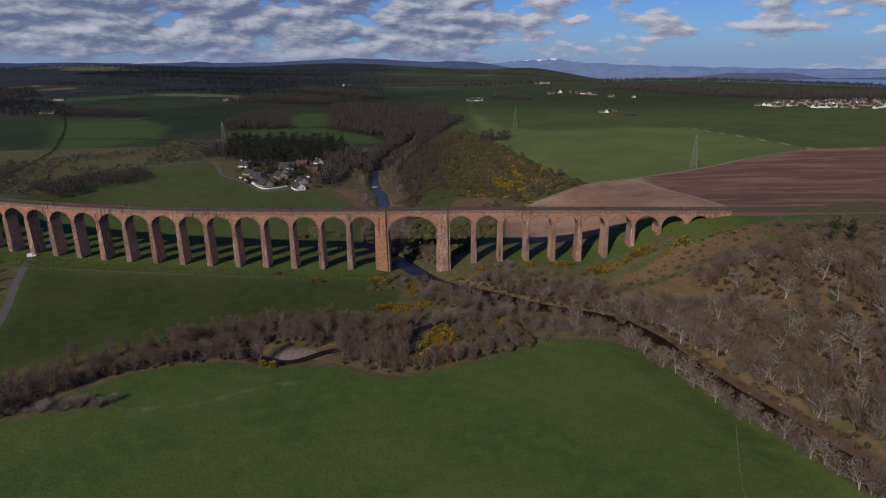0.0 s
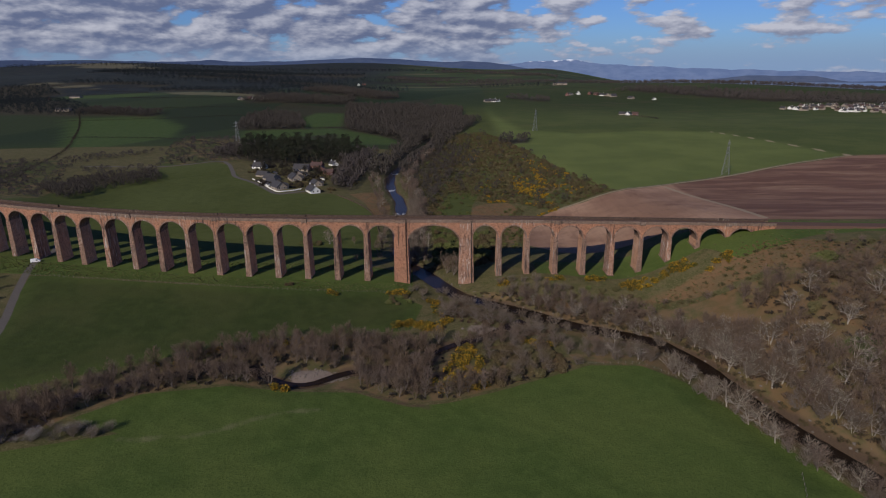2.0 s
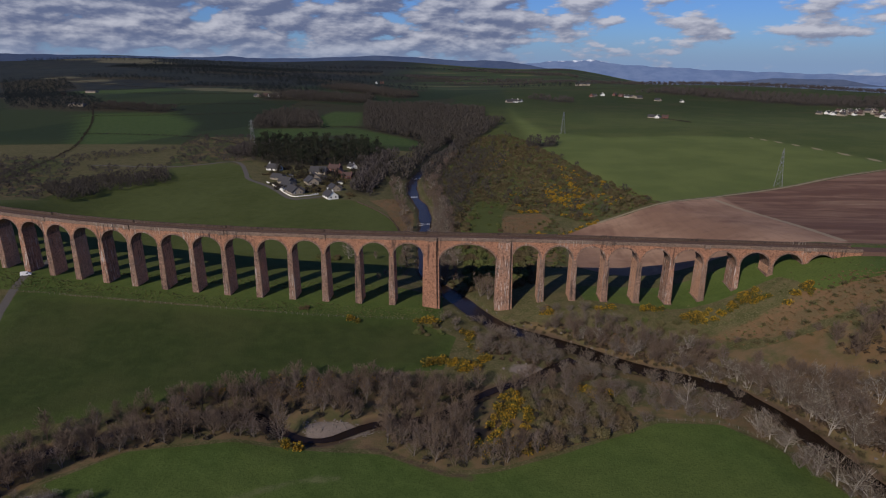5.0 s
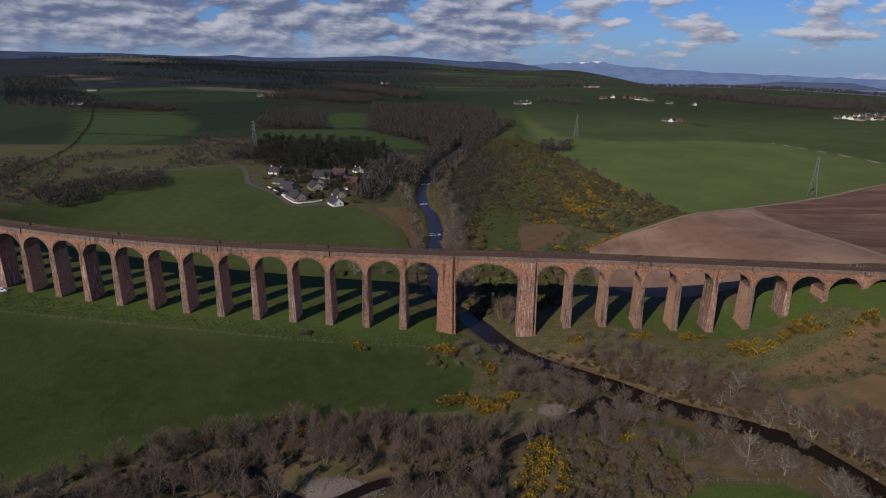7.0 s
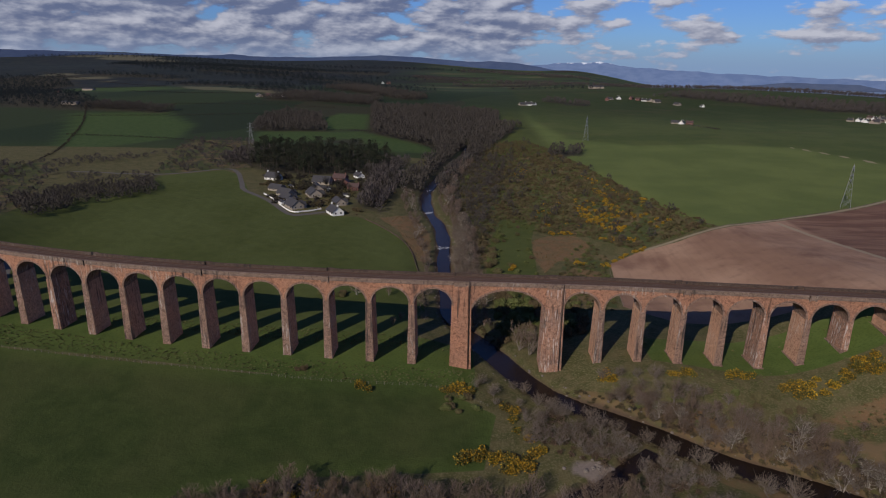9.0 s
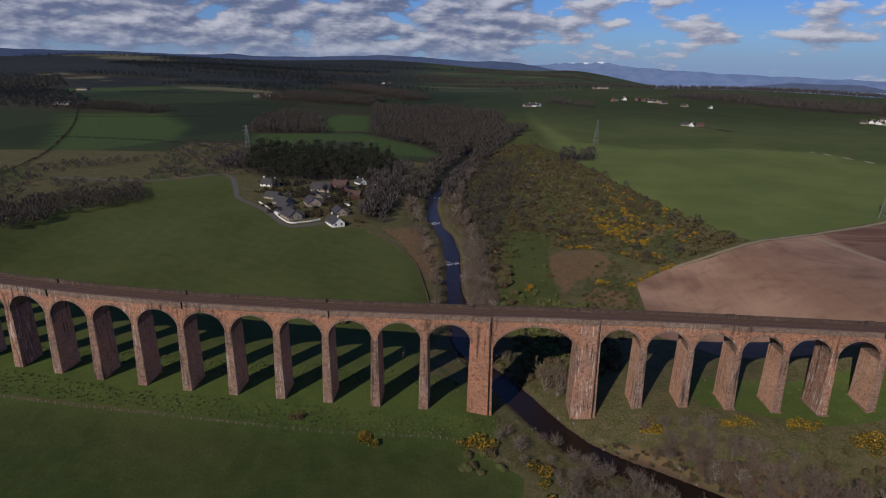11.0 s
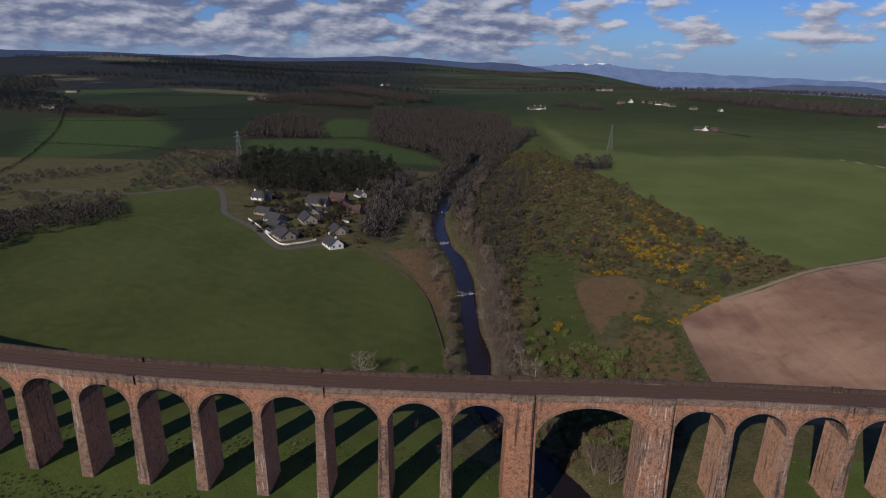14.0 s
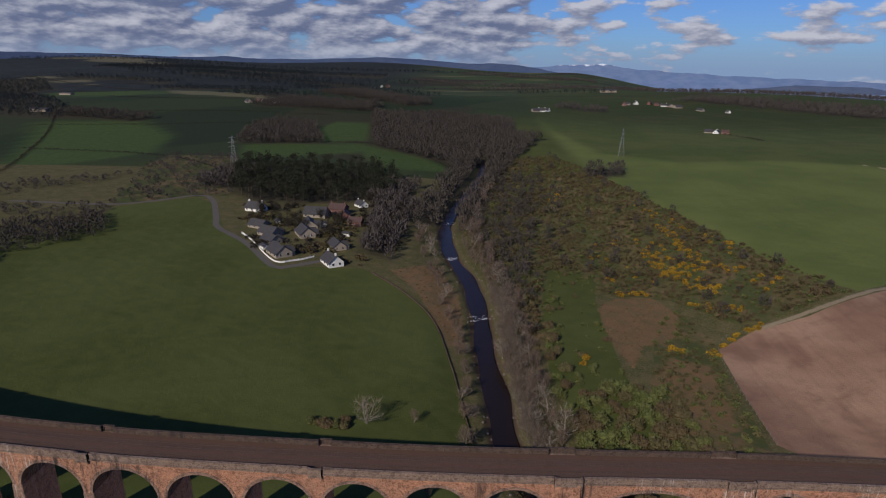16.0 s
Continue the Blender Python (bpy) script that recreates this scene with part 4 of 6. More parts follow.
def bare_tree_shapes(seed, tall, wide, stems, limbs, twigs, twig_len=1.0, low=0.25, rise=(0.8, 1.6)):
    """A leafless tree: the stems with their limbs, and a crown of fine branches and twigs."""
    rng = np.random.default_rng(seed)
    wood, crown = Shape(), Shape()
    tips = []
    for k in range(stems):
        a = rng.uniform(0, 6.28)
        lean = rng.uniform(0.02, 0.10) if stems == 1 else rng.uniform(0.10, 0.3)
        p, path, rad = np.array([0.15 * k * math.cos(a), 0.15 * k * math.sin(a), -0.4]), [], []
        d = np.array([lean * math.cos(a), lean * math.sin(a), 1.0])
        n = 5
        top = tall * rng.uniform(0.78, 1.0)
        for j in range(n + 1):
            path.append(tuple(p)), rad.append(0.021 * tall * (1 - j / (n + 0.4)) / math.sqrt(stems))
            d = d + rng.normal(size=3) * 0.07
            d /= np.linalg.norm(d)
            p = p + d * top / n
        wood.tube(path, rad, 5)
        for _ in range(max(3, limbs // stems)):
            u = rng.uniform(low, 0.95)
            j = min(int(u * n), n - 1)
            q = np.array(path[j]) + (np.array(path[j + 1]) - np.array(path[j])) * (u * n - j)
            a = rng.uniform(0, 6.28)
            reach = wide * (1.1 - 0.75 * u) * rng.uniform(0.45, 1.1)
            e = q + np.array([math.cos(a) * reach, math.sin(a) * reach, reach * rng.uniform(*rise)])
            mid = (q + e) / 2 + np.array([0, 0, -0.12 * reach]) + rng.normal(size=3) * 0.1 * reach
            wood.tube([q, mid, e], [0.011 * tall * (1.1 - u), 0.007 * tall * (1.1 - u), 0.0025 * tall], 3)
            tips += [(q, mid, e)] * 2
            for _b in range(4):
                v = rng.uniform(0.3, 0.9)
                b0 = q + (mid - q) * 2 * v if v < 0.5 else mid + (e - mid) * (2 * v - 1)
                d = (e - q) / (np.linalg.norm(e - q) + 1e-6) + unit(rng) * 0.8 + np.array([0, 0, 0.35])
                d *= reach * rng.uniform(0.4, 0.75) / np.linalg.norm(d)
                side = np.cross(d, unit(rng))
                side *= 0.0042 * tall / (np.linalg.norm(side) + 1e-6)
                wood.face([b0 - side, b0 + side, b0 + d])
        tips.append((np.array(path[-3]), np.array(path[-2]), np.array(path[-1])))
    for _ in range(twigs):
        if rng.random() < 0.45:
            q, mid, e = tips[rng.integers(len(tips))]
            u = rng.uniform(0.15, 1.0)
            s = q + (mid - q) * 2 * u if u < 0.5 else mid + (e - mid) * (2 * u - 1)
            d = unit(rng) * 0.75 + (e - q) / (np.linalg.norm(e - q) + 1e-6) * 0.55 + np.array([0, 0, 0.75])
        else:
            o = unit(rng) * rng.random() ** 0.45
            s = np.array([o[0] * wide * 0.85, o[1] * wide * 0.85, tall * (low + 0.92) / 2 + o[2] * tall * (0.86 - low) / 2])
            d = unit(rng) * 0.5 + np.array([o[0] * 0.7, o[1] * 0.7, 0.8])
        d *= twig_len * rng.uniform(0.5, 1.3) / np.linalg.norm(d) * (tall / 11)
        side = np.cross(d, unit(rng))
        side *= rng.uniform(0.022, 0.048) * (tall / 9) / (np.linalg.norm(side) + 1e-6)
        crown.face([s - side, s + side, s + d])
    return wood, crown


def tuft_shape(seed, wide, tall, leaves, leaf, outer=0.55, spiky=0.3, core=False):
    """A mound of many small leaves or sprays."""
    rng = np.random.default_rng(seed)
    lobes = [(rng.uniform(-0.5, 0.5) * wide, rng.uniform(-0.5, 0.5) * wide, rng.uniform(0.15, 0.5) * tall, rng.uniform(0.35, 0.6)) for _ in range(6)]
    s = Shape()
    for lx, ly, lz, lr in lobes if core else ():
        rings = []
        for ph in (-1.2, -0.5, 0.2, 0.8, 1.3):
            rr = 0.82 * lr * wide * math.cos(ph)
            rings.append([(lx + rr * math.cos(a * 1.0472 + ph) * rng.uniform(0.85, 1.1), ly + rr * math.sin(a * 1.0472 + ph) * rng.uniform(0.85, 1.1), max(-0.1, lz + 0.82 * lr * tall * math.sin(ph))) for a in range(6)])
        s.loft(rings)
    for k in range(leaves):
        lx, ly, lz, lr = lobes[k % 6]
        d = unit(rng)
        r = lr * rng.uniform(outer, 1.0)
        p = np.array([lx + d[0] * r * wide, ly + d[1] * r * wide, max(0.02, lz + d[2] * r * tall)])
        o = d + unit(rng) * 0.8 + np.array([0, 0, spiky])
        o /= np.linalg.norm(o)
        side = np.cross(o, unit(rng))
        side /= np.linalg.norm(side) + 1e-6
        q = leaf * rng.uniform(0.6, 1.4)
        s.face([p - side * q * 0.4, p + side * q * 0.4, p + o * q])
    return s


def conifer_shapes(seed, tall, wide):
    rng = np.random.default_rng(seed)
    wood, crown = Shape(), Shape()
    wood.tube([(0, 0, -0.3), (0.05, 0, tall * 0.5), (0, 0.05, tall * 0.97)], [0.02 * tall, 0.013 * tall, 0.002 * tall], 5)
    pads = []
    for k in range(9):
        u = rng.uniform(0.2, 0.95)
        r = wide * (1.15 - u) ** 0.5 * rng.uniform(0.3, 0.8)
        t = rng.uniform(0, 6.283)
        pads.append((np.array([math.cos(t) * r, math.sin(t) * r, tall * u]), wide * rng.uniform(0.35, 0.6)))
    for k in range(300):
        c, r = pads[k % 9]
        d = unit(rng)
        p = c + d * np.array([r, r, r * 0.7]) * rng.uniform(0.6, 1.0)
        o = d * 0.6 + unit(rng) * 0.7 + np.array([0, 0, 0.4])
        o /= np.linalg.norm(o)
        side = np.cross(o, unit(rng))
        side /= np.linalg.norm(side) + 1e-6
        q = rng.uniform(0.5, 1.1)
        crown.face([p - side * q * 0.45, p + side * q * 0.45, p + o * q])
    return wood, crown


def clump_triangles(seed, leaves, spiky):
    """A small far-off tree of unit size, as arrays."""
    rng = np.random.default_rng(seed)
    s = Shape()
    for _ in range(leaves):
        d = unit(rng)
        if spiky:
            u = rng.random()
            p = np.array([d[0] * 0.3 * (1 - u), d[1] * 0.3 * (1 - u), 0.1 + 0.85 * u])
        else:
            p = np.array([d[0] * 0.36, d[1] * 0.36, 0.55 + 0.36 * d[2]]) * rng.uniform(0.75, 1.0)
        o = d * 0.6 + unit(rng) * 0.45 + np.array([0, 0, 0.7])
        side = np.cross(o, unit(rng))
        side /= np.linalg.norm(side) + 1e-6
        q = rng.uniform(0.14, 0.26)
        s.face([p - side * q * 0.22, p + side * q * 0.22, p + o / np.linalg.norm(o) * q])
    return s.triangles()


def scatter(name, templates, places, mat, label, category, smooth=False):
    """Many plants joined into one object: places are rows of x, y, z, size, height."""
    rng = np.random.default_rng(len(places))
    vs, fs, k = [], [], 0
    for row in places:
        v, f = templates[rng.integers(len(templates))]
        a = rng.uniform(0, 6.283)
        c, s = math.cos(a), math.sin(a)
        x, y = v[:, 0] * row[3], v[:, 1] * row[3]
        vs.append(np.column_stack([row[0] + c * x - s * y, row[1] + s * x + c * y, row[2] + v[:, 2] * row[4]]))
        fs.append(f + k)
        k += len(v)
    ob = new(name, mesh_of(name, np.concatenate(vs), np.concatenate(fs), mat, smooth))
    return tagged(ob, label, category, kind="stuff")


def spots(poly, gap, seed, keep=1.0, shun=()):
    """Scattered places in a polygon, at least gap apart, off the water."""
    rng = np.random.default_rng(seed)
    p = np.array(poly, float)
    lo, hi = p.min(0), p.max(0)
    cells = {}
    out = []
    n = int((hi - lo).prod() / gap ** 2 * 2.2)
    q = lo + rng.random((n, 2)) * (hi - lo)
    ok = (inside(q[:, 0], q[:, 1], poly) > 0) & (rng.random(n) < keep)
    ok &= off_line(q[:, 0], q[:, 1], RIVER_LINE) > 6.3
    ok &= off_line(q[:, 0], q[:, 1], STREAM_LINE) > 2.9
    ok &= inside(q[:, 0], q[:, 1], BAR) < -1.0
    # the stretch of valley that opens out northwards from the near field
    ok &= (np.abs(q[:, 0]) < 75 + 0.85 * (q[:, 1] + 375))
    for other, margin in shun:
        ok &= inside(q[:, 0], q[:, 1], other) < margin
    # nothing grows through the bridge
    fy = front(q[:, 0])
    ok &= ~((q[:, 1] > fy - 3.5) & (q[:, 1] < fy + DEEP + 3.5) & (q[:, 0] < 215))
    for x, y in q[ok]:
        key = (int(x // gap), int(y // gap))
        near = [c for dx in (-1, 0, 1) for dy in (-1, 0, 1) for c in cells.get((key[0] + dx, key[1] + dy), ())]
        if all((x - a) ** 2 + (y - b) ** 2 > gap * gap for a, b in near):
            cells.setdefault(key, []).append((x, y))
            out.append((x, y))
    out = np.array(out)
    return np.column_stack([out, land(out[:, 0], out[:, 1])]) if len(out) else np.zeros((0, 3))


def thing(name, label, category, parts, group=""):
    """A thing with its parts, at the origin: parts are (name, shape, material)."""
    root = tagged(new(name), label, category, group)
    for pn, shape, mat in parts:
        part(pn, shape, mat, root)
    return root


def drop_original(root):
    for o in (*root.children_recursive, root):
        bpy.data.objects.remove(o)


def plant(kinds, rows, seed, lo=0.75, hi=1.2):
    """Copies of the given things at the places."""
    rng = np.random.default_rng(seed)
    for x, y, z in rows:
        root = kinds[rng.integers(len(kinds))]
        k = rng.uniform(lo, hi)
        ob = copy_thing(root, pose(x, y, z - 0.1, rng.uniform(-3, 3), rng.uniform(-3, 3), rng.uniform(0, 360)))
        ob.scale = (k * rng.uniform(0.9, 1.1), k * rng.uniform(0.9, 1.1), k)


def trees(label, specs, bark, twig):
    out = []
    for spec in specs:
        wood, crown = bare_tree_shapes(*spec)
        out.append(thing("tree", label, "tree", (("trunk", wood, bark), ("crown", crown, twig)), "bare trees by the river"))
    return out


ALDERS = trees("leafless grey-brown alder with a dense twiggy crown", [(1, 11.0, 3.5, 2, 22, 900, 1.4, 0.12), (2, 10.0, 3.8, 3, 24, 900, 1.4, 0.1), (3, 12.0, 3.6, 2, 24, 900, 1.4, 0.14), (4, 9.0, 3.8, 4, 24, 900, 1.4, 0.1)], BARK, TWIGS)
OAKS = trees("spreading leafless tree with pale lichened limbs", [(11, 11.0, 5.8, 2, 26, 820, 1.5, 0.16, (0.35, 0.95)), (12, 10.0, 5.4, 3, 27, 820, 1.5, 0.15, (0.35, 0.95)), (13, 12.0, 5.6, 2, 28, 820, 1.5, 0.2, (0.35, 0.95))], PALE_BARK, PALE_TWIGS)

def along(line, gap, spread, seed):
    rng = np.random.default_rng(seed)
    q = smooth_line(line, gap)
    q = q + rng.normal(size=q.shape) * spread
    return np.column_stack([q, land(q[:, 0], q[:, 1])])


def blob(x, y, rx, ry, n, seed):
    rng = np.random.default_rng(seed)
    a, r = rng.uniform(0, 6.283, n), np.sqrt(rng.random(n))
    q = np.column_stack([x + rx * r * np.cos(a), y + ry * r * np.sin(a)])
    return np.column_stack([q, land(q[:, 0], q[:, 1])])


WILLOWS = []
for spec in ((21, 6.0, 3.6, 5, 40, 1000, 1.7, 0.12, (0.5, 1.2)), (22, 5.5, 3.4, 6, 42, 1000, 1.7, 0.12, (0.5, 1.2))):
    wood, crown = bare_tree_shapes(*spec)
    WILLOWS.append(thing("willow_bush", "rounded leafless grey willow bush beside the river", "bush", (("stem", wood, BARK), ("crown", crown, PALE_TWIGS)), "willow bushes on the river banks"))

STREAM_BELT = [(-175, -166), (-146, -174), (-132, -150), (-112, -131), (-78, -120), (-28, -121), (-6, -130), (12, -128), (36, -117), (66, -101), (52, -84), (30, -74), (4, -78), (-26, -80),
               (-69, -82), (-95, -93), (-119, -108), (-150, -133)]
BELT_EAST = [(14, -28), (40, -50), (62, -68), (52, -74), (30, -62), (4, -50)]
RIVER_WOOD = [(116, -70), (128, -92), (137, -120), (145, -146), (153, -170), (161, -200), (176, -250), (190, -300), (225, -300), (204, -240), (190, -185), (176, -140), (156, -100), (134, -72)]
FIELD_EDGE = [(76, -90), (92, -93), (105, -102), (114, -120), (122, -142), (130, -163), (138, -185), (147, -212)]
FAR_BANK = [(28, -22), (46, -38), (74, -56), (99, -68), (118, -78), (130, -98), (140, -124), (150, -122), (140, -72), (104, -40), (80, -28), (52, -18)]
ISLAND = [(24, -80), (50, -84), (68, -100), (40, -115), (26, -118)]
SLOPE = [(150, -60), (186, -64), (240, -92), (330, -110), (330, -280), (215, -280), (196, -200), (176, -130), (160, -90)]
SLOPE_TOP = [(215, -20), (330, -20), (330, -110), (240, -92), (205, -60)]

CLEAR_BAR = [(-66, -104), (-30, -103), (-26, -126), (-62, -128)]
CLEAR_GORSE = [(2, -82), (26, -82), (26, -118), (2, -122)]
OPEN = ((CLEAR_BAR, 0), (CLEAR_GORSE, 0), (ISLAND, 0))
rows = spots(STREAM_BELT, 3.5, 5, 1.0, OPEN)
near_rows, rest = rows[:110], rows[110:]
plant(ALDERS, near_rows, 6, 0.65, 1.05)
rows = spots(RIVER_WOOD, 4.6, 7)
plant(ALDERS[:2] + OAKS, rows[:70], 8, 0.85, 1.25)
rest_wood = rows[70:]
far_edge = [(104, -66), (122, -82), (134, -106), (142, -134), (151, -160), (159, -190), (172, -235)]
plant(WILLOWS, along(far_edge, 5.5, 2.0, 161), 162, 0.8, 1.3)
plant(OAKS, along(far_edge, 6.5, 2.5, 163), 164, 0.9, 1.25)
edge = along(FIELD_EDGE, 5.6, 1.0, 155)
plant(OAKS + ALDERS[:1], edge, 156, 0.8, 1.15)
plant(WILLOWS, along(FIELD_EDGE, 6.0, 1.8, 157), 158, 0.7, 1.1)
plant(WILLOWS, blob(-126, -158, 18, 5, 10, 28), 29, 0.5, 0.95)
# low bushes with whitish crowns at the field edge
PALE_BUSHES = []
for seed in (36, 37):
    wood, crown = bare_tree_shapes(seed, 4.0, 2.8, 5, 30, 700, 1.6, 0.1, (0.4, 1.0))
    PALE_BUSHES.append(thing("blackthorn_bush", "pale whitish bush at the field edge", "bush", (("stem", wood, DARK_BARK), ("crown", crown, WHITISH_TWIGS)), "blackthorn bushes"))
plant(PALE_BUSHES, np.concatenate([blob(-140, -163, 14, 5, 12, 38), blob(-116, -157, 10, 3, 6, 39)]), 41, 0.6, 1.1)
plant(WILLOWS, spots(BELT_EAST, 4.6, 14), 15, 0.9, 1.3)
NEAR_BANK = [(38, -70), (62, -76), (84, -84), (104, -94), (96, -100), (66, -92), (44, -80)]
plant(WILLOWS + ALDERS[3:], spots(NEAR_BANK, 4.8, 32), 33, 0.7, 1.1)
plant(WILLOWS, along([(16, -24), (28, -34), (48, -45), (68, -61), (86, -71)], 7.0, 1.2, 165), 166, 0.9, 1.3)
plant(WILLOWS, along([(42, -21), (62, -36), (84, -49), (104, -59)], 8.0, 1.5, 167), 168, 0.7, 1.2)
plant(WILLOWS, spots([(-12, -6), (2, -24), (14, -34), (10, -42), (-4, -30), (-14, -14)], 4.5, 24), 25, 0.6, 0.9)
plant(WILLOWS, spots([(30, -8), (48, -20), (76, -38), (96, -44), (90, -26), (50, -6)], 5.0, 26), 27, 0.7, 1.15)
rows = spots(FAR_BANK, 4.0, 9)
plant(ALDERS + OAKS, rows[:40], 10, 0.65, 1.0)
rest_bank = rows[40:]
plant(WILLOWS, spots(ISLAND, 5.4, 30), 31, 0.8, 1.2)
rows = spots(SLOPE, 7.2, 11, 0.95)
plant(OAKS, rows[:25], 12, 0.95, 1.3)
rest_slope = rows[25:]


def leaf_arrays(o):
    c = np.empty(len(o.data.vertices) * 3, np.float32)
    o.data.vertices.foreach_get("co", c)
    return c.reshape(-1, 3), np.arange(len(o.data.vertices), dtype=np.int32).reshape(-1, 3)


def template(root):
    v, f, k = [], [], 0
    for o in root.children:
        o.data.calc_loop_triangles()
        c = np.empty(len(o.data.vertices) * 3, np.float32)
        t = np.empty(len(o.data.loop_triangles) * 3, np.int32)
        o.data.vertices.foreach_get("co", c), o.data.loop_triangles.foreach_get("vertices", t)
        v.append(c.reshape(-1, 3)), f.append(t.reshape(-1, 3) + k)
        k += len(o.data.vertices)
    return np.concatenate(v), np.concatenate(f)


def sized(rows, lo, hi, seed, stretch=1.0):
    rng = np.random.default_rng(seed)
    k = rng.uniform(lo, hi, len(rows))
    return np.column_stack([rows, k, k * stretch])


WILLOW_T = [template(r) for r in WILLOWS]
ALDER_T, OAK_T = [template(r) for r in ALDERS], [template(r) for r in OAKS]
grey_rest = sized(rest, 0.65, 1.05, 1)
scatter("bank_thicket", WILLOW_T + ALDER_T, sized(rest_bank, 0.65, 1.0, 3), TWIGS, "grey-brown thicket of bare bushes on the river bank", "thicket")
scatter("woodland", ALDER_T, grey_rest, TWIGS, "leafless grey-brown alder wood along the stream", "woodland")
scatter("hillside_woodland", OAK_T + ALDER_T[:1], np.concatenate([sized(rest_slope, 0.85, 1.3, 2), sized(rest_wood, 0.85, 1.25, 4), sized(spots(SLOPE_TOP, 8.5, 13, 0.85), 0.45, 0.85, 5)]), TWIGS,
        "pale lichened leafless wood on the bracken slope", "woodland")

# trees along the river beyond the bridge
BANK_W = [(-48, 40), (-40, 100), (-44, 140), (-50, 185), (-58, 240), (-72, 330), (-84, 330), (-66, 235), (-56, 180), (-46, 130), (-42, 60), (-60, 30)]
BANK_E = [(-20, 36), (-21, 80), (-25, 120), (-27, 180), (-34, 240), (-45, 300), (-48, 390), (-24, 520), (-14, 520), (-32, 390), (-32, 300), (-20, 240), (-12, 180), (-10, 120), (-5, 60), (-2, 30)]
rows = spots(BANK_E, 5.6, 15)
plant(WILLOWS, along([(-17, 40), (-18, 80), (-21, 120), (-23, 160), (-27, 210)], 6.5, 1.2, 46), 47, 1.3, 1.9)
plant(OAKS, along([(-14, 50), (-14, 110), (-17, 160), (-24, 240)], 13, 1.5, 42), 43, 0.75, 1.0)
plant(WILLOWS, along([(-40, 50), (-41, 100), (-44, 150)], 13, 1.2, 44), 45, 0.8, 1.2)
plant(ALDERS + OAKS, rows[:36], 16, 0.75, 1.05)
rest_far = rows[36:]
rows = spots(BANK_W, 6.0, 17, 0.75)
plant(ALDERS + OAKS[:2], rows[:18], 18, 0.5, 0.85)
scatter("riverside_trees", ALDER_T, np.concatenate([sized(rest_far, 0.65, 1.0, 22), sized(rows[18:], 0.5, 0.85, 23)]), TWIGS, "leafless trees lining the river beyond the bridge", "woodland")
plant(WILLOWS, along([(3, -14), (12, -22), (20, -30)], 4.5, 0.8, 176), 177, 0.6, 0.95)
plant([ALDERS[1]], np.array([[7.5, 20.0, ground_z(7.5, 20.0)], [11.5, 15.5, ground_z(11.5, 15.5)]]), 19, 1.4, 1.6)
plant([OAKS[1]], np.array([[-77, 72.0, ground_z(-77, 72)]]), 20, 1.2, 1.25)
plant([ALDERS[2]], np.array([[-44, 8.0 + 14, ground_z(-44, 22)], [-60, 75, ground_z(-60, 75)]]), 21, 0.45, 0.6)

GORSES = []
for seed in (31, 32, 33, 34):
    body, bloom = tuft_shape(seed, 1.6, 1.5, 380, 0.34, 0.7), tuft_shape(seed, 1.68, 1.6, 230 if seed % 2 else 120, 0.28, 0.8)
    GORSES.append(thing("gorse_bush", "green gorse bush covered in yellow flowers", "bush", (("foliage", body, GORSE), ("bloom", bloom, BLOOM)), "gorse bushes"))
SHRUBS = []
for seed, mat, text in ((41, SHRUB, "low olive-brown shrub on rough ground"), (42, SHRUB, "low olive-brown shrub on rough ground"), (43, BUDDING, "shrub with fresh green buds"), (44, BUDDING, "shrub with fresh green buds")):
    SHRUBS.append(thing("shrub", text, "bush", (("foliage", tuft_shape(seed, 1.9, 2.0, 620, 0.32, 0.7, 0.7, True), mat),), "shrubs on rough ground"))


gorse_rows = np.concatenate([
    blob(-19, -20, 6, 3, 13, 50), blob(-58, -23, 4, 2, 4, 51), blob(-11, -60, 7, 4, 13, 52), blob(0, -63, 6, 4, 12, 53), along([(0, -30), (3, -44), (8, -56)], 4, 1.5, 54),
    along([(19, -84), (16, -94), (11, -104), (8, -113), (7, -120)], 1.3, 2.3, 55), along([(22, -88), (26, -97), (20, -106)], 3.0, 2.0, 40), blob(50, -82, 9, 3, 12, 56), blob(20, -118, 5, 3, 8, 49), blob(118, -14, 10, 5, 16, 57), blob(139, -12, 10, 6, 20, 58), blob(160, -20, 9, 5, 9, 59),
    along([(-115, -108), (-95, -95), (-69, -83), (-30, -79)], 5, 2.0, 60), blob(-58, -121, 7, 2.5, 3, 61), blob(42, -8, 5, 2, 5, 62), blob(72, -7, 6, 2, 6, 63), blob(95, -6, 5, 2, 5, 64)])
plant(GORSES, gorse_rows, 65, 1.1, 1.9)
hill_gorse = np.concatenate([along([(96, 318), (101, 288), (101, 257), (103, 240), (114, 222)], 1.6, 2.2, 71), along([(70, 138), (84, 152), (100, 160)], 2.6, 1.2, 72), along([(81, 190), (90, 184), (99, 179)], 1.5, 2.4, 73), along([(76, 278), (80, 255), (81, 237)], 2.5, 3.0, 74),
                             along([(81, 237), (90, 222), (93, 208)], 2.2, 3.0, 77), blob(93, 206, 8, 8, 14, 70), blob(52, 210, 9, 3, 12, 79), blob(39, 438, 10, 14, 12, 80), blob(11, 129, 3, 3, 4, 75), blob(55, 142, 5, 3, 8, 76), blob(88, 250, 16, 40, 40, 78), blob(62, 265, 26, 44, 22, 66), along([(95, 370), (112, 300), (124, 250)], 5, 3.0, 48), blob(125, 200, 10, 12, 9, 67)])
hill_rows = sized(hill_gorse, 0.8, 1.4, 81)
scatter("hillside_gorse", [leaf_arrays(r.children[0]) for r in GORSES], hill_rows, GORSE, "dark green gorse on the valley side", "gorse")
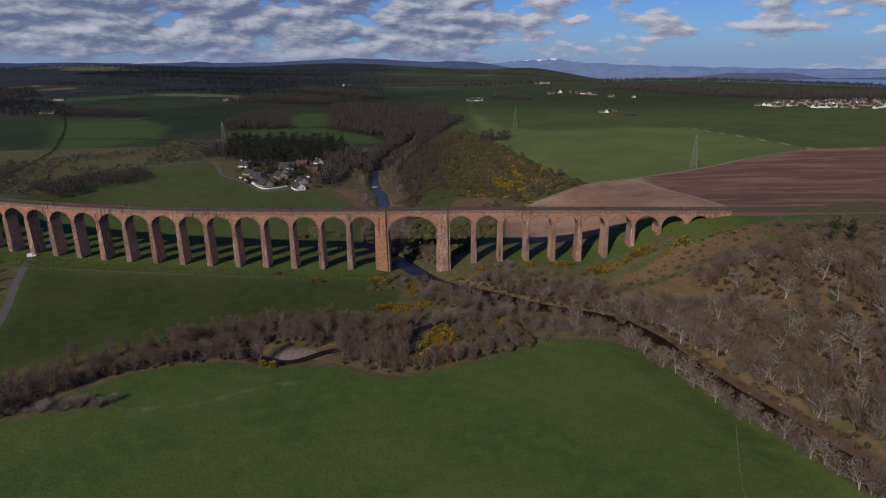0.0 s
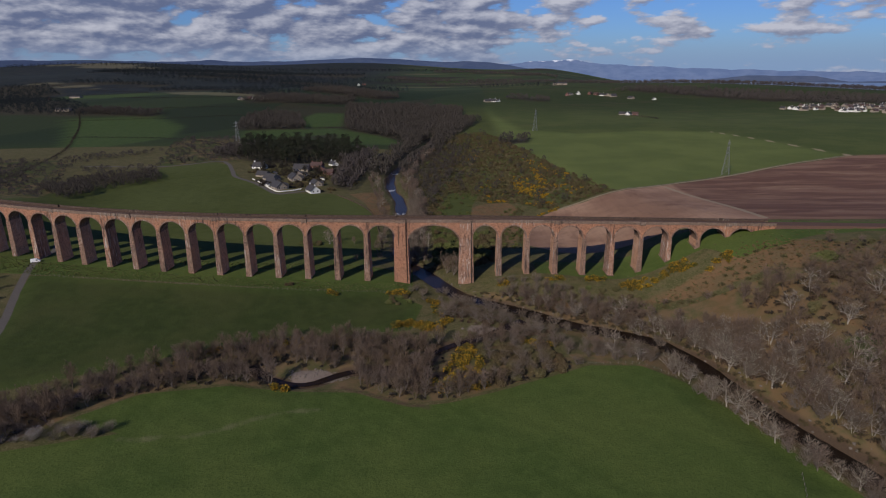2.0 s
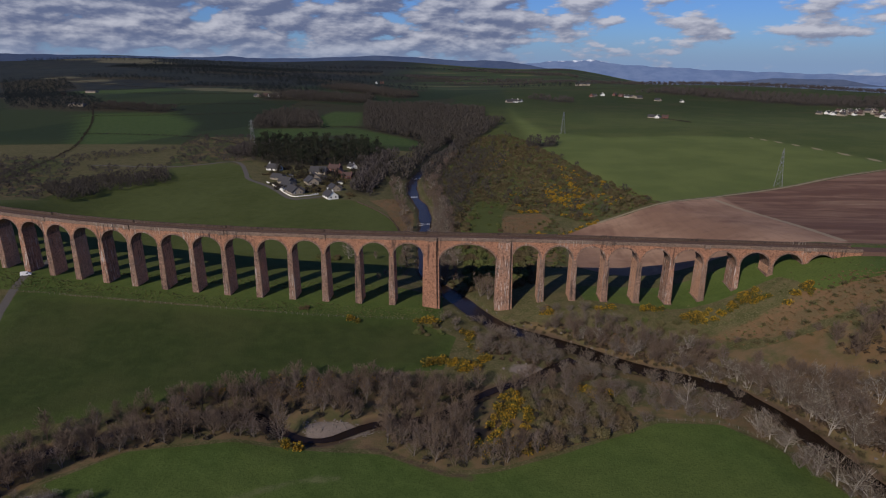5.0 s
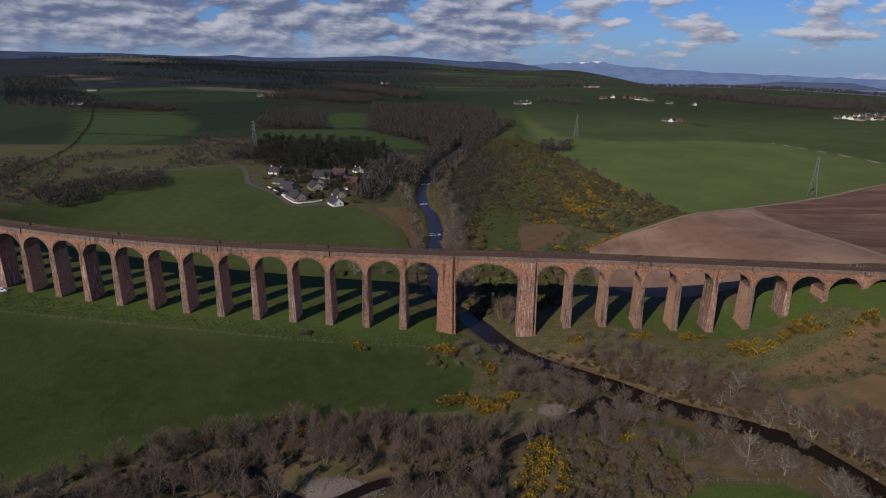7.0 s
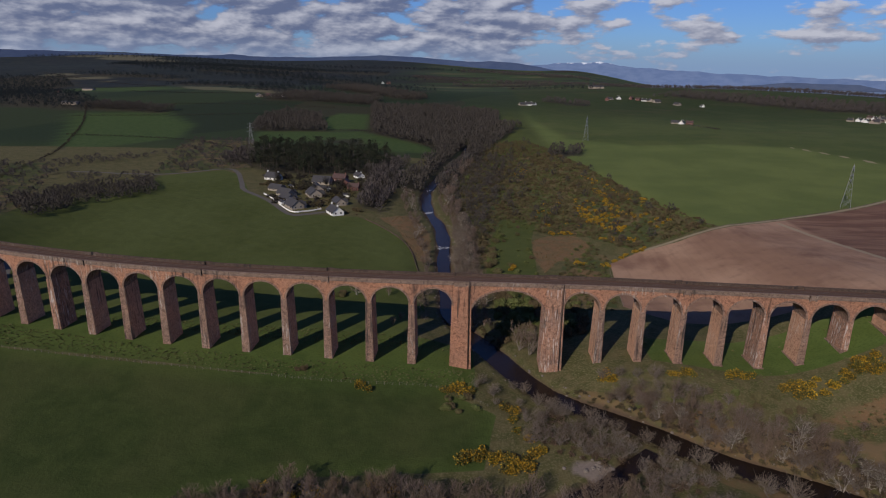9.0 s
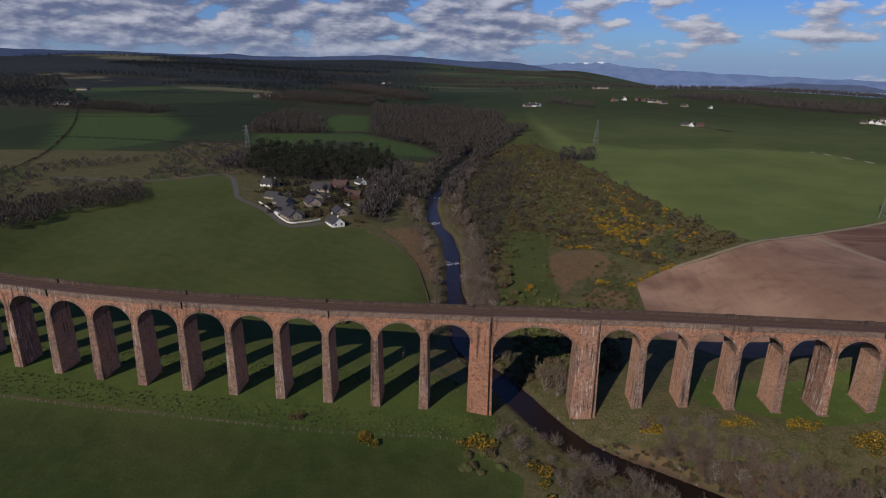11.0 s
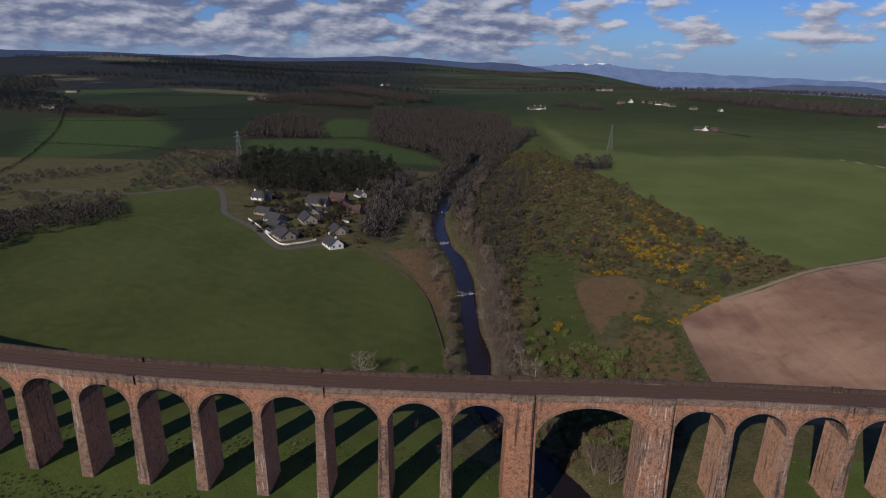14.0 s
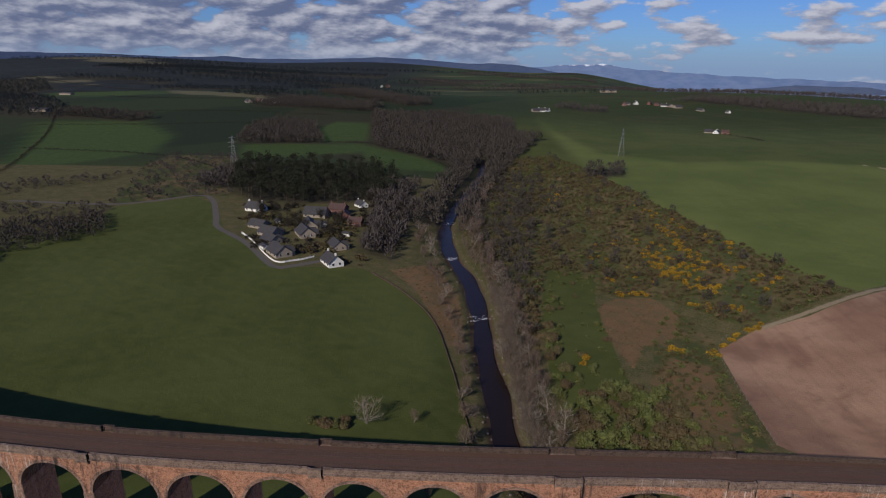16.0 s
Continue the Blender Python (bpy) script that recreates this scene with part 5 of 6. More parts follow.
scatter("gorse_blossom", [leaf_arrays(r.children[1]) for r in GORSES], hill_rows, HILL_BLOOM, "orange-yellow blossom on the hillside gorse", "gorse")

big_shrubs = np.concatenate([spots([(-4, 28), (40, 30), (44, 74), (36, 104), (20, 112), (2, 96)], 4.2, 82, 0.9), spots([(-8, 90), (2, 200), (6, 200), (0, 90)], 6.0, 90, 0.9)])
plant(SHRUBS, big_shrubs, 89, 1.3, 2.3)
plant(SHRUBS[:2], spots(ISLAND, 4.2, 34), 35, 1.1, 2.0)
plant(SHRUBS[2:], blob(196, -52, 5, 4, 5, 36), 37, 1.6, 2.4)
plant(SHRUBS, spots(SLOPE, 16.0, 38), 39, 1.0, 2.2)
shrub_rows = np.concatenate([spots(GRASSY, 11.0, 81, 0.8), spots([(34, -12), (110, -16), (120, -30), (60, -34)], 5.0, 83, 0.8), blob(-85, -12, 3, 2, 2, 84), blob(-88, 70, 9, 3, 12, 85),
                             blob(-20, -30, 8, 8, 8, 86), blob(5, 70, 8, 14, 10, 87)])
plant(SHRUBS, shrub_rows, 88, 0.7, 1.3)
TUFTS = [tuft_shape(s, 1.0, 1.0, 45, 0.6, 0.3, 0.5).triangles() for s in (91, 92, 93)]
MOUND = [tuft_shape(s, 1.0, 1.0, 84, 0.34, 0.45, 0.8).triangles() for s in (94, 95, 96)]
scrub = spots(HILLSIDE, 3.7, 97, 0.9, ((PATCH_A, -1), (GRASSY, -2)))
BIRCHES = [(-14, 150), (-20, 210), (-40, 330), (-30, 470), (0, 560), (50, 520), (40, 400), (30, 300), (4, 250)]
hill = sized(scrub, 1.3, 3.2, 98, 0.95)
swell = 0.55 + 0.9 * (0.5 + 0.5 * np.sin(scrub[:, 0] / 7 + 2 * np.sin(scrub[:, 1] / 13)) * np.sin(scrub[:, 1] / 9 + np.sin(scrub[:, 0] / 11)))
hill[:, 3:] *= swell[:, None]
scatter("hillside_scrub", MOUND, hill, SHRUB, "brown and olive scrub covering the valley side", "scrub")
low = spots(LOW_SCRUB, 3.6, 146, 0.8, ((PATCH_A, -1),))
scatter("low_scrub", MOUND, sized(low, 1.0, 2.4, 147, 0.9), SHRUB, "olive scrub above the ploughed field", "scrub")
scatter("green_scrub", MOUND, sized(np.concatenate([spots(HILLSIDE, 5.0, 99, 0.8, ((PATCH_A, -1),)), spots(LOW_SCRUB, 6.0, 148, 0.8), spots(GRASSY, 9.0, 149, 0.6)]), 1.0, 2.6, 100, 0.9), BUDDING, "fresh green scrub on the valley side", "scrub")
under = np.concatenate([spots(STREAM_BELT, 3.4, 101, 0.8, ((CLEAR_BAR, 0),)), spots(RIVER_WOOD, 4.0, 102, 0.7), spots(FAR_BANK, 4.0, 103, 0.8), spots(SLOPE, 5.0, 104, 0.8), spots(SLOPE_TOP, 6.0, 105, 0.7)])
brush = np.concatenate([spots(RIVER_WOOD, 3.6, 141, 0.8), spots(FAR_BANK, 3.0, 142, 0.9), spots(SLOPE, 4.0, 143, 0.8), spots(BELT_EAST, 3.0, 144)])
banks = np.concatenate([along([(u + e * a, v + e * b) for u, v in RIVER[9:22]], 1.5, 0.8, 170 + e) for e, a, b in ((7, 0.62, 0.78), (-7, 0.62, 0.78))])
banks = banks[(banks[:, 1] < -14) | (banks[:, 1] > 24)]
scatter("bank_brush", MOUND, sized(banks, 0.7, 1.7, 173, 0.9), BRUSH, "brown brambles and dead grass along the river bank", "scrub")
scatter("brushwood", MOUND, sized(brush, 1.3, 3.0, 145, 0.95), BRUSH, "brown brushwood filling the wood by the river", "scrub")
scatter("undergrowth", MOUND, sized(under, 1.0, 2.2, 106, 0.8), HEDGE, "brown undergrowth beneath the bare trees", "scrub")
LANE_WOOD = [(-330, 0), (-262, 4), (-238, -40), (-214, -90), (-202, -130), (-260, -160), (-340, -60)]
scatter("lane_wood", ALDER_T, sized(spots(LANE_WOOD, 9.0, 115, 0.9), 0.45, 0.8, 116), TWIGS, "low bare trees beside the lane", "woodland")
BRACKEN_SLOPE = [(110, -36), (190, -20), (250, -22), (330, -40), (330, -110), (240, -115), (185, -72), (140, -48)]
scatter("slope_thicket", WILLOW_T, sized(spots(BRACKEN_SLOPE, 8.0, 119, 0.5, ((PATCH_C, -2),)), 0.6, 1.1, 120), TWIGS, "bare bushes on the bracken slope", "thicket")
scatter("slope_scrub", MOUND, sized(spots(BRACKEN_SLOPE, 4.6, 117, 0.7), 0.9, 2.6, 118, 0.75), SHRUB, "brown and olive scrub on the bracken slope", "scrub")
UNDER_BRIDGE = [(-240, -8), (-78, -18), (-28, -17), (-10, -20), (-14, 20), (-45, 26), (-330, 22), (-330, 4)]
scatter("rough_grass", TUFTS, sized(np.concatenate([spots(UNDER_BRIDGE, 1.5, 107, 0.9), spots(ARCH_GRASS, 3.4, 151, 0.7), spots(BRACKEN_SLOPE, 4.0, 152, 0.6), spots([(34, -6), (180, -4), (190, -30), (120, -34), (60, -28)], 2.4, 108, 0.7, ((ARCH_GRASS, 0),))]), 0.3, 0.8, 109, 0.6), TUSSOCK, "tussocky rough grass below the arches", "grass")
scatter("bracken", TUFTS, sized(np.concatenate([spots(PATCH_C, 2.0, 110, 0.7), spots(PATCH_A, 2.2, 111, 0.6), spots(PATCH_D, 2.4, 113, 0.6), spots(PATCH_E, 2.6, 113, 0.6), spots(BRACKEN_SLOPE, 3.0, 153, 0.7), spots(SLOPE, 4.0, 154, 0.6)]), 0.4, 0.9, 114, 0.6),
        leafy("dead_bracken", (0.13, 0.08, 0.04), (0.20, 0.135, 0.07), (0.12, 0.09, 0.045)), "dead orange-brown bracken", "bracken")

# ---- woods and hedges farther off ----
CONES = []
for seed in (121, 122, 123):
    wood, crown = conifer_shapes(seed, 16.0, 4.2)
    CONES.append(thing("pine", "tall dark green pine with an uneven crown", "tree", (("trunk", wood, DARK_BARK), ("crown", crown, NEEDLES)), "dark pines"))
plant(CONES, spots(PINES, 6.6, 124, 0.95)[:240], 125, 0.75, 1.4)
plant(CONES, np.array([[x, y, ground_z(x, y)] for x, y in ((223, -60), (230, -66), (236, -56))]), 126, 0.7, 1.0)
FAR_BARE = [clump_triangles(s, 78, False) for s in (131, 132, 133, 134)]
FAR_PINE = [clump_triangles(s, 44, False) for s in (135, 136, 137)]


BIRCH_CORE = [(-14, 150), (-20, 210), (-40, 330), (-30, 470), (0, 560), (26, 500), (14, 400), (4, 300), (-8, 220)]
scatter("young_birches", FAR_BARE, sized(np.concatenate([spots(BIRCH_CORE, 6.5, 68, 0.8), spots(BIRCHES, 9.0, 59, 0.5), spots(HILLSIDE, 15.0, 58, 0.5, ((PATCH_A, -1), (GRASSY, -2)))]), 3.5, 8.0, 69, 1.1), WOOD, "young bare birches on the valley side", "woodland")


def woods(name, polys, gap, lo, hi, seed, kind, mat, label, stretch=1.15):
    rows = np.concatenate([spots(p, gap, seed + j, 0.95) for j, p in enumerate(polys)])
    scatter(name, kind, sized(rows, lo, hi, seed, stretch), mat, label, "woodland")


woods("mixed_wood", MIXED_WOODS, 5.5, 7, 12, 140, FAR_BARE, WOOD, "bare trees round the cottages")
woods("valley_wood", VALLEY_WOODS, 7.5, 9, 14, 145, FAR_BARE, WOOD, "bare woodland filling the river valley")
woods("hedge_wood", HEDGE_WOODS, 8.2, 4, 9, 150, FAR_BARE, WOOD, "overgrown hedges and scrubby trees between fields", 0.8)
woods("dark_plantation", FAR_WOODS, 13.0, 8, 13, 160, FAR_PINE, HAZED_SPRUCE, "dark conifer plantations on the far slopes")
woods("shelter_belt", COAST_WOODS, 11.0, 8, 13, 170, FAR_BARE, WOOD, "long shelter belts along the plateau")
woods("ridge_forest", [[(-1809, 2773), (-1712, 3297), (-813, 2771), (-410, 1540), (-520, 1560), (-622, 1900), (-1018, 2050), (-1344, 2206)], [(-2500, 3100), (-1500, 3300), (-600, 3350), (100, 3200), (100, 3330), (-700, 3520), (-1600, 3480), (-2600, 3280)], [(-1400, 2300), (-700, 2150), (-200, 2350), (-300, 2450), (-800, 2300), (-1400, 2420)]], 22.0, 10, 16, 180, FAR_PINE, HAZED_SPRUCE, "dark forest on the skyline")
hedge_rows = np.concatenate([along(line, 3.5, 0.6, 190 + j) for j, line in enumerate([
    [(-793, 961), (-690, 790), (-597, 618), (-522, 474), (-470, 330), (-430, 180)], [(-800, 960), (-520, 1010), (-300, 1000)], [(-620, 640), (-430, 600), (-320, 530)], [(-100, 490), (-180, 560), (-310, 570)],
    [(-1232, 1856), (-1054, 1823), (-554, 1489)], [(-480, 1120), (-300, 1160), (-180, 1010)], [(-351, 706), (-195, 737), (-106, 663), (-58, 567)], [(-1222, 1600), (-1050, 1560), (-945, 1581)], [(-740, 840), (-560, 860), (-400, 900)], [(376, 900), (388, 852), (392, 800)], [(-900, 1290), (-700, 1200), (-480, 1200)], [(-1640, 2040), (-1200, 1760), (-950, 1600)]])])
scatter("hedgerow", FAR_BARE, sized(hedge_rows, 2.0, 4.5, 199, 0.7), HEDGE, "dark hedgerows between far fields", "hedge")

for root in PALE_BUSHES + WILLOWS + ALDERS + OAKS + GORSES + SHRUBS + CONES:
    drop_original(root)


# ---- fences ----
woods("field_belt", [FIELD_BELT], 4.6, 5, 9, 175, FAR_BARE, WOOD, "thick belt of bare trees along the field edge", 1.0)


def fence(line, label, gap=3.0, tall=1.15):
    s = Shape()
    q = smooth_line(line, gap)
    z = land(q[:, 0], q[:, 1])
    for (x, y), h in zip(q, z):
        s.box(x - 0.06, x + 0.06, y - 0.06, y + 0.06, h - 0.2, h + tall)
    for k in (0.35, 0.7, 1.0):
        s.tube([(x, y, h + k * tall) for (x, y), h in zip(q, z)], [0.014] * len(q), 3)
    return tagged(new("fence", s.mesh("fence", FENCE)), label, "fence", kind="stuff")


STOCK = "weathered post and wire fence along a field edge"
fence([(-237, -10), (-166, -16), (-78, -20), (-28, -19), (-8, -30)], STOCK)
fence([(71, -100), (93, -100), (108, -112), (119, -132), (130, -161), (138, -184), (147, -215)], STOCK)
fence([(124, -172), (112, -200), (104, -225)], STOCK)
fence([(66, 70), (75, 144), (95, 157), (122, 162), (155, 175), (211, 201), (279, 237), (363, 291), (453, 337)], STOCK)

# ---- buildings ----
def house(label, wide, long, eaves, pitch, wall_mat, roof_mat, windows, chimney=True, porch=False):
    """A gabled house: its ridge runs along y."""
    root = tagged(new("house"), label, "house", "houses")
    hw, hl, top = wide / 2, long / 2, eaves + wide / 2 * pitch
    s = Shape()
    for y in (-hl, hl):
        q = [(-hw, y, -1.0), (hw, y, -1.0), (hw, y, eaves), (0, y, top), (-hw, y, eaves)]
        s.face(q if y < 0 else q[::-1])
    for x in (-hw, hw):
        q = [(x, -hl, -1.0), (x, hl, -1.0), (x, hl, eaves), (x, -hl, eaves)]
        s.face(q if x > 0 else q[::-1])
    part("wall", s, wall_mat, root)
    s = Shape()
    o, t = 0.45, 0.22
    for e in (-1, 1):
        a, b = (e * (hw + o), eaves - o * pitch), (0.0, top)
        low = [(a[0], -hl - o, a[1]), (a[0], hl + o, a[1]), (b[0], hl + o, b[1]), (b[0], -hl - o, b[1])]
        high = [(x, y, z + t) for x, y, z in low]
        s.solid(low, high) if e < 0 else s.solid(low[::-1], high[::-1])
    roof = part("roof", s, roof_mat, root)
    if chimney:
        for y in (-hl + 0.8, hl - 0.8):
            s = Shape()
            s.box(-0.4, 0.4, y - 0.45, y + 0.45, top - 0.6, top + 1.1)
            s.box(-0.48, 0.48, y - 0.53, y + 0.53, top + 1.1, top + 1.25)
            part("chimney", s, wall_mat, roof)
    if windows:
        spots_ = [(e * (hw + 0.02), y, "x") for e in (-1, 1) for y in np.linspace(-hl + 1.8, hl - 1.8, windows)] + [(x, e * (hl + 0.02), "y") for e in (-1, 1) for x in (-hw * 0.45, hw * 0.45)]
        for x, y, ax_ in spots_:
            f, p = Shape(), Shape()
            for sh, g, d in ((f, 0.65, 0.05), (p, 0.55, 0.07)):
                if ax_ == "x":
                    sh.box(x - d, x + d, y - g, y + g, 0.95 - g * 0.2, 1.95 + g * 0.2)
                else:
                    sh.box(x - g, x + g, y - d, y + d, 0.95 - g * 0.2, 1.95 + g * 0.2)
            part("pane", p, PANE, part("window", f, FRAMEW, root))
        s = Shape()
        s.box(hw - 0.02, hw + 0.08, -0.5, 0.5, -0.2, 2.05)
        part("door", s, TILE, root)
    if porch:
        s = Shape()
        for y in (-hl * 0.55, hl * 0.1):
            s.solid([(hw - 0.1, y - 2, -1), (hw + 2.2, y - 2, -1), (hw + 2.2, y + 2, -1), (hw - 0.1, y + 2, -1)], [(hw - 0.1, y - 2, eaves), (hw + 2.2, y - 2, eaves), (hw + 2.2, y + 2, eaves), (hw - 0.1, y + 2, eaves)])
        part("wing", s, wall_mat, root)
        s = Shape()
        for y in (-hl * 0.55, hl * 0.1):
            s.solid([(0, y - 2.4, eaves + 0.2), (hw + 2.6, y - 2.4, eaves - 0.1), (hw + 2.6, y + 2.4, eaves - 0.1), (0, y + 2.4, eaves + 0.2)], [(0, y - 0.1, eaves + 2.2), (hw + 2.6, y - 0.1, eaves + 1.9), (hw + 2.6, y + 0.1, eaves + 1.9), (0, y + 0.1, eaves + 2.2)])
        part("wing_roof", s, roof_mat, root)
    return root


def stand(root, x, y, turn, k=1.0):
    ob = copy_thing(root, pose(x, y, ground_z(x, y) + 0.15, 0, 0, turn))
    ob.scale = (k, k, k)
    return ob


COTTAGE = house("white harled bungalow with a dark slate roof", 8.5, 12.0, 2.3, 0.85, WHITE, SLATE, 3)
BUNGALOW = house("buff bungalow with gabled wings and dark roof", 9.5, 14.0, 2.3, 0.8, CREAM, SLATE, 3, False, True)
BRICK = house("red brick house with a red-brown roof", 8.0, 12.0, 3.6, 0.8, REDWALL, TILE, 3)
SHED = house("small white outbuilding with a low roof", 4.0, 6.0, 2.0, 0.4, WHITE, SLATE, 0, False)
FARM = house("long grey farm shed with a low roof", 14.0, 34.0, 4.0, 0.35, CREAM, SLATE, 0, False)
stand(COTTAGE, -126, 236, 35, 1.15), stand(COTTAGE, -214, 352, 70, 1.2)
stand(BUNGALOW, -163, 248, 40, 1.15), stand(BUNGALOW, -158, 292, 30, 1.15), stand(BUNGALOW, -182, 288, 60, 1.05)
stand(BRICK, -148, 358, 75, 1.15), stand(BRICK, -140, 342, 10, 1.0), stand(COTTAGE, -134, 384, 40, 0.9), stand(BUNGALOW, -163, 345, 85, 1.25), stand(BRICK, -128, 326, 80, 0.9), stand(BUNGALOW, -176, 272, 50, 0.95), stand(BUNGALOW, -160, 312, 20, 1.1), stand(BUNGALOW, -196, 306, 65, 0.95), stand(BUNGALOW, -130, 268, 30, 0.95)
stand(SHED, -129, 297, 80), stand(SHED, -176, 258, 40), stand(SHED, -150, 318, 10), stand(SHED, -116, 378, 30), stand(SHED, -98, 338, 60), stand(SHED, -186, 318, 20)
rng = np.random.default_rng(7)
for x, y in ((333, 1400), (345, 1420), (371, 1440), (405, 1439), (418, 1420), (430, 1406), (445, 1400), (456, 1381), (493, 1334), (548, 1312), (110, 1200), (96, 1190), (124, 1212), (-500, 1132), (-484, 1150), (-469, 1143), (-455, 1160), (-445, 1142), (-372, 2160), (-350, 2170), (-1124, 1365), (362, 930), (372, 922)):
    stand((COTTAGE, BUNGALOW, BRICK)[int(rng.integers(3))], x, y, rng.uniform(0, 180), rng.uniform(0.9, 1.3))
stand(FARM, -1090, 1440, 80), stand(FARM, -840, 985, 85), stand(BRICK, 384, 916, 70, 1.0), stand(FARM, 380, 1800, 85, 1.4)
# a small town on the edge of the plateau
TOWN = [house("small white town house with a grey roof", 8.0, 10.0, 3.2, 0.7, WHITE, SLATE, 0), house("small buff town house with a brown roof", 8.0, 12.0, 3.0, 0.7, CREAM, TILE, 0), house("small town house with a grey slate roof", 9.0, 11.0, 3.0, 0.75, CREAM, SLATE, 0)]
for k in range(96):
    u, v = rng.uniform(0, 1), rng.uniform(-1, 1)
    x, y = 800 + 210 * u + 50 * v, 1110 - 130 * u + 100 * v * (0.35 + 0.65 * u)
    stand(TOWN[int(rng.integers(3))], x, y, 25 + 90 * int(rng.integers(2)) + rng.uniform(-12, 12), rng.uniform(0.85, 1.2))
for root in (*TOWN, COTTAGE, BUNGALOW, BRICK, SHED, FARM):
    drop_original(root)


def garden_wall(line, tall=1.0, stone=WHITE, label="white garden wall with piers beside the lane"):
    s = Shape()
    q = smooth_line(line, 2.5)
    z = land(q[:, 0], q[:, 1])
    for (x, y), h in zip(q, z):
        s.box(x - 0.2, x + 0.2, y - 0.2, y + 0.2, h - 0.3, h + tall + 0.35)
    for (a, ha), (b, hb) in zip(zip(q, z), zip(q[1:], z[1:])):
        d = (b - a) / np.linalg.norm(b - a)
        n = np.array([-d[1], d[0]]) * 0.09
        s.solid([(*(a - n), ha - 0.3), (*(b - n), hb - 0.3), (*(b + n), hb - 0.3), (*(a + n), ha - 0.3)], [(*(a - n), ha + tall), (*(b - n), hb + tall), (*(b + n), hb + tall), (*(a + n), ha + tall)])
    tagged(new("garden_wall", s.mesh("garden_wall", stone)), label, "wall")


garden_wall([(-202, 288), (-190, 273), (-162, 234), (-150, 237), (-140, 246)])
garden_wall([(-39, 68), (-49, 124), (-59, 164), (-77, 197), (-99, 224)], 0.8, TRACKSIDE, "grey dry-stone wall along the edge of the pasture")
plant_rows = np.concatenate([blob(-146, 262, 16, 12, 18, 201), blob(-196, 330, 25, 20, 34, 202), blob(-140, 312, 22, 22, 34, 203), blob(-175, 312, 16, 14, 22, 207), blob(-112, 245, 10, 12, 8, 204), blob(-100, 300, 14, 40, 20, 205)])
dense = np.concatenate([blob(-160, 290, 36, 42, 90, 208), blob(-205, 368, 26, 12, 30, 209), blob(-120, 350, 14, 40, 40, 210)])
scatter("garden_trees", ALDER_T, sized(np.concatenate([blob(-150, 315, 30, 26, 16, 212), blob(-195, 335, 22, 16, 10, 213), blob(-102, 330, 10, 70, 30, 214), blob(-115, 400, 16, 20, 14, 215)]), 0.6, 1.15, 216), HEDGE, "tall bare garden trees round the cottages", "woodland")
scatter("garden_hedges", MOUND, sized(dense, 1.6, 3.6, 211, 1.0), HEDGE, "dark hedges and bushes round the cottages", "hedge")
scatter("garden_shrubs", MOUND, sized(plant_rows, 1.6, 4.0, 206, 0.9), SHRUB, "garden shrubs between the cottages", "shrubs")


# ---- pylons ----
def pylon(tall):
    root = tagged(new("pylon"), "grey steel lattice electricity pylon standing in a field", "pylon", "pylons")
    half = lambda z: 2.9 * (1 - z / tall) ** 1.25 + 0.45
    levels = [tall * u for u in (0, 0.16, 0.31, 0.44, 0.56, 0.66, 0.76, 0.86, 0.95)]
    for sx in (-1, 1):
        for sy in (-1, 1):
            s = Shape()
            s.tube([(sx * half(z), sy * half(z), z) for z in levels], [0.11] * len(levels), 4)
            part("leg", s, STEEL, root)
    for a, b in zip(levels, levels[1:]):
        s = Shape()
        for ang in range(4):
            c, t = math.cos(ang * math.pi / 2), math.sin(ang * math.pi / 2)
            turn = lambda x, y, z: (c * x - t * y, t * x + c * y, z)
            s.tube([turn(-half(a), -half(a), a), turn(half(b), -half(b), b)], [0.06, 0.06], 3)
            s.tube([turn(half(a), -half(a), a), turn(-half(b), -half(b), b)], [0.06, 0.06], 3)
            s.tube([turn(-half(b), -half(b), b), turn(half(b), -half(b), b)], [0.06, 0.06], 3)
        part("bracing", s, STEEL, root)
    for u, r in ((0.62, 4.6), (0.76, 5.4), (0.90, 4.2)):
        s = Shape()
        for e in (-1, 1):
            for y in (-0.5, 0.5):
                s.tube([(0, y, tall * u + 1.3), (e * r, 0, tall * u)], [0.1, 0.1], 3)
                s.tube([(0, y, tall * u), (e * r, 0, tall * u)], [0.1, 0.1], 3)
        arm = part("cross_arm", s, STEEL, root)
        for e in (-1, 1):
            s = Shape()
            s.tube([(e * r, 0, tall * u), (e * r, 0, tall * u - 1.8)], [0.12, 0.12], 5)
            part("insulator", s, IRON, arm)
    s = Shape()
    s.tube([(0, 0, tall * 0.95), (0, 0, tall)], [0.3, 0.05], 4)
    part("peak", s, STEEL, root)
    return root


PYLON = pylon(34.0)
for x, y, turn in ((274, 239, 60), (140, 615, 65), (-304, 540, 40), (520, 40, 60)):
    stand(PYLON, x, y, turn)
drop_original(PYLON)


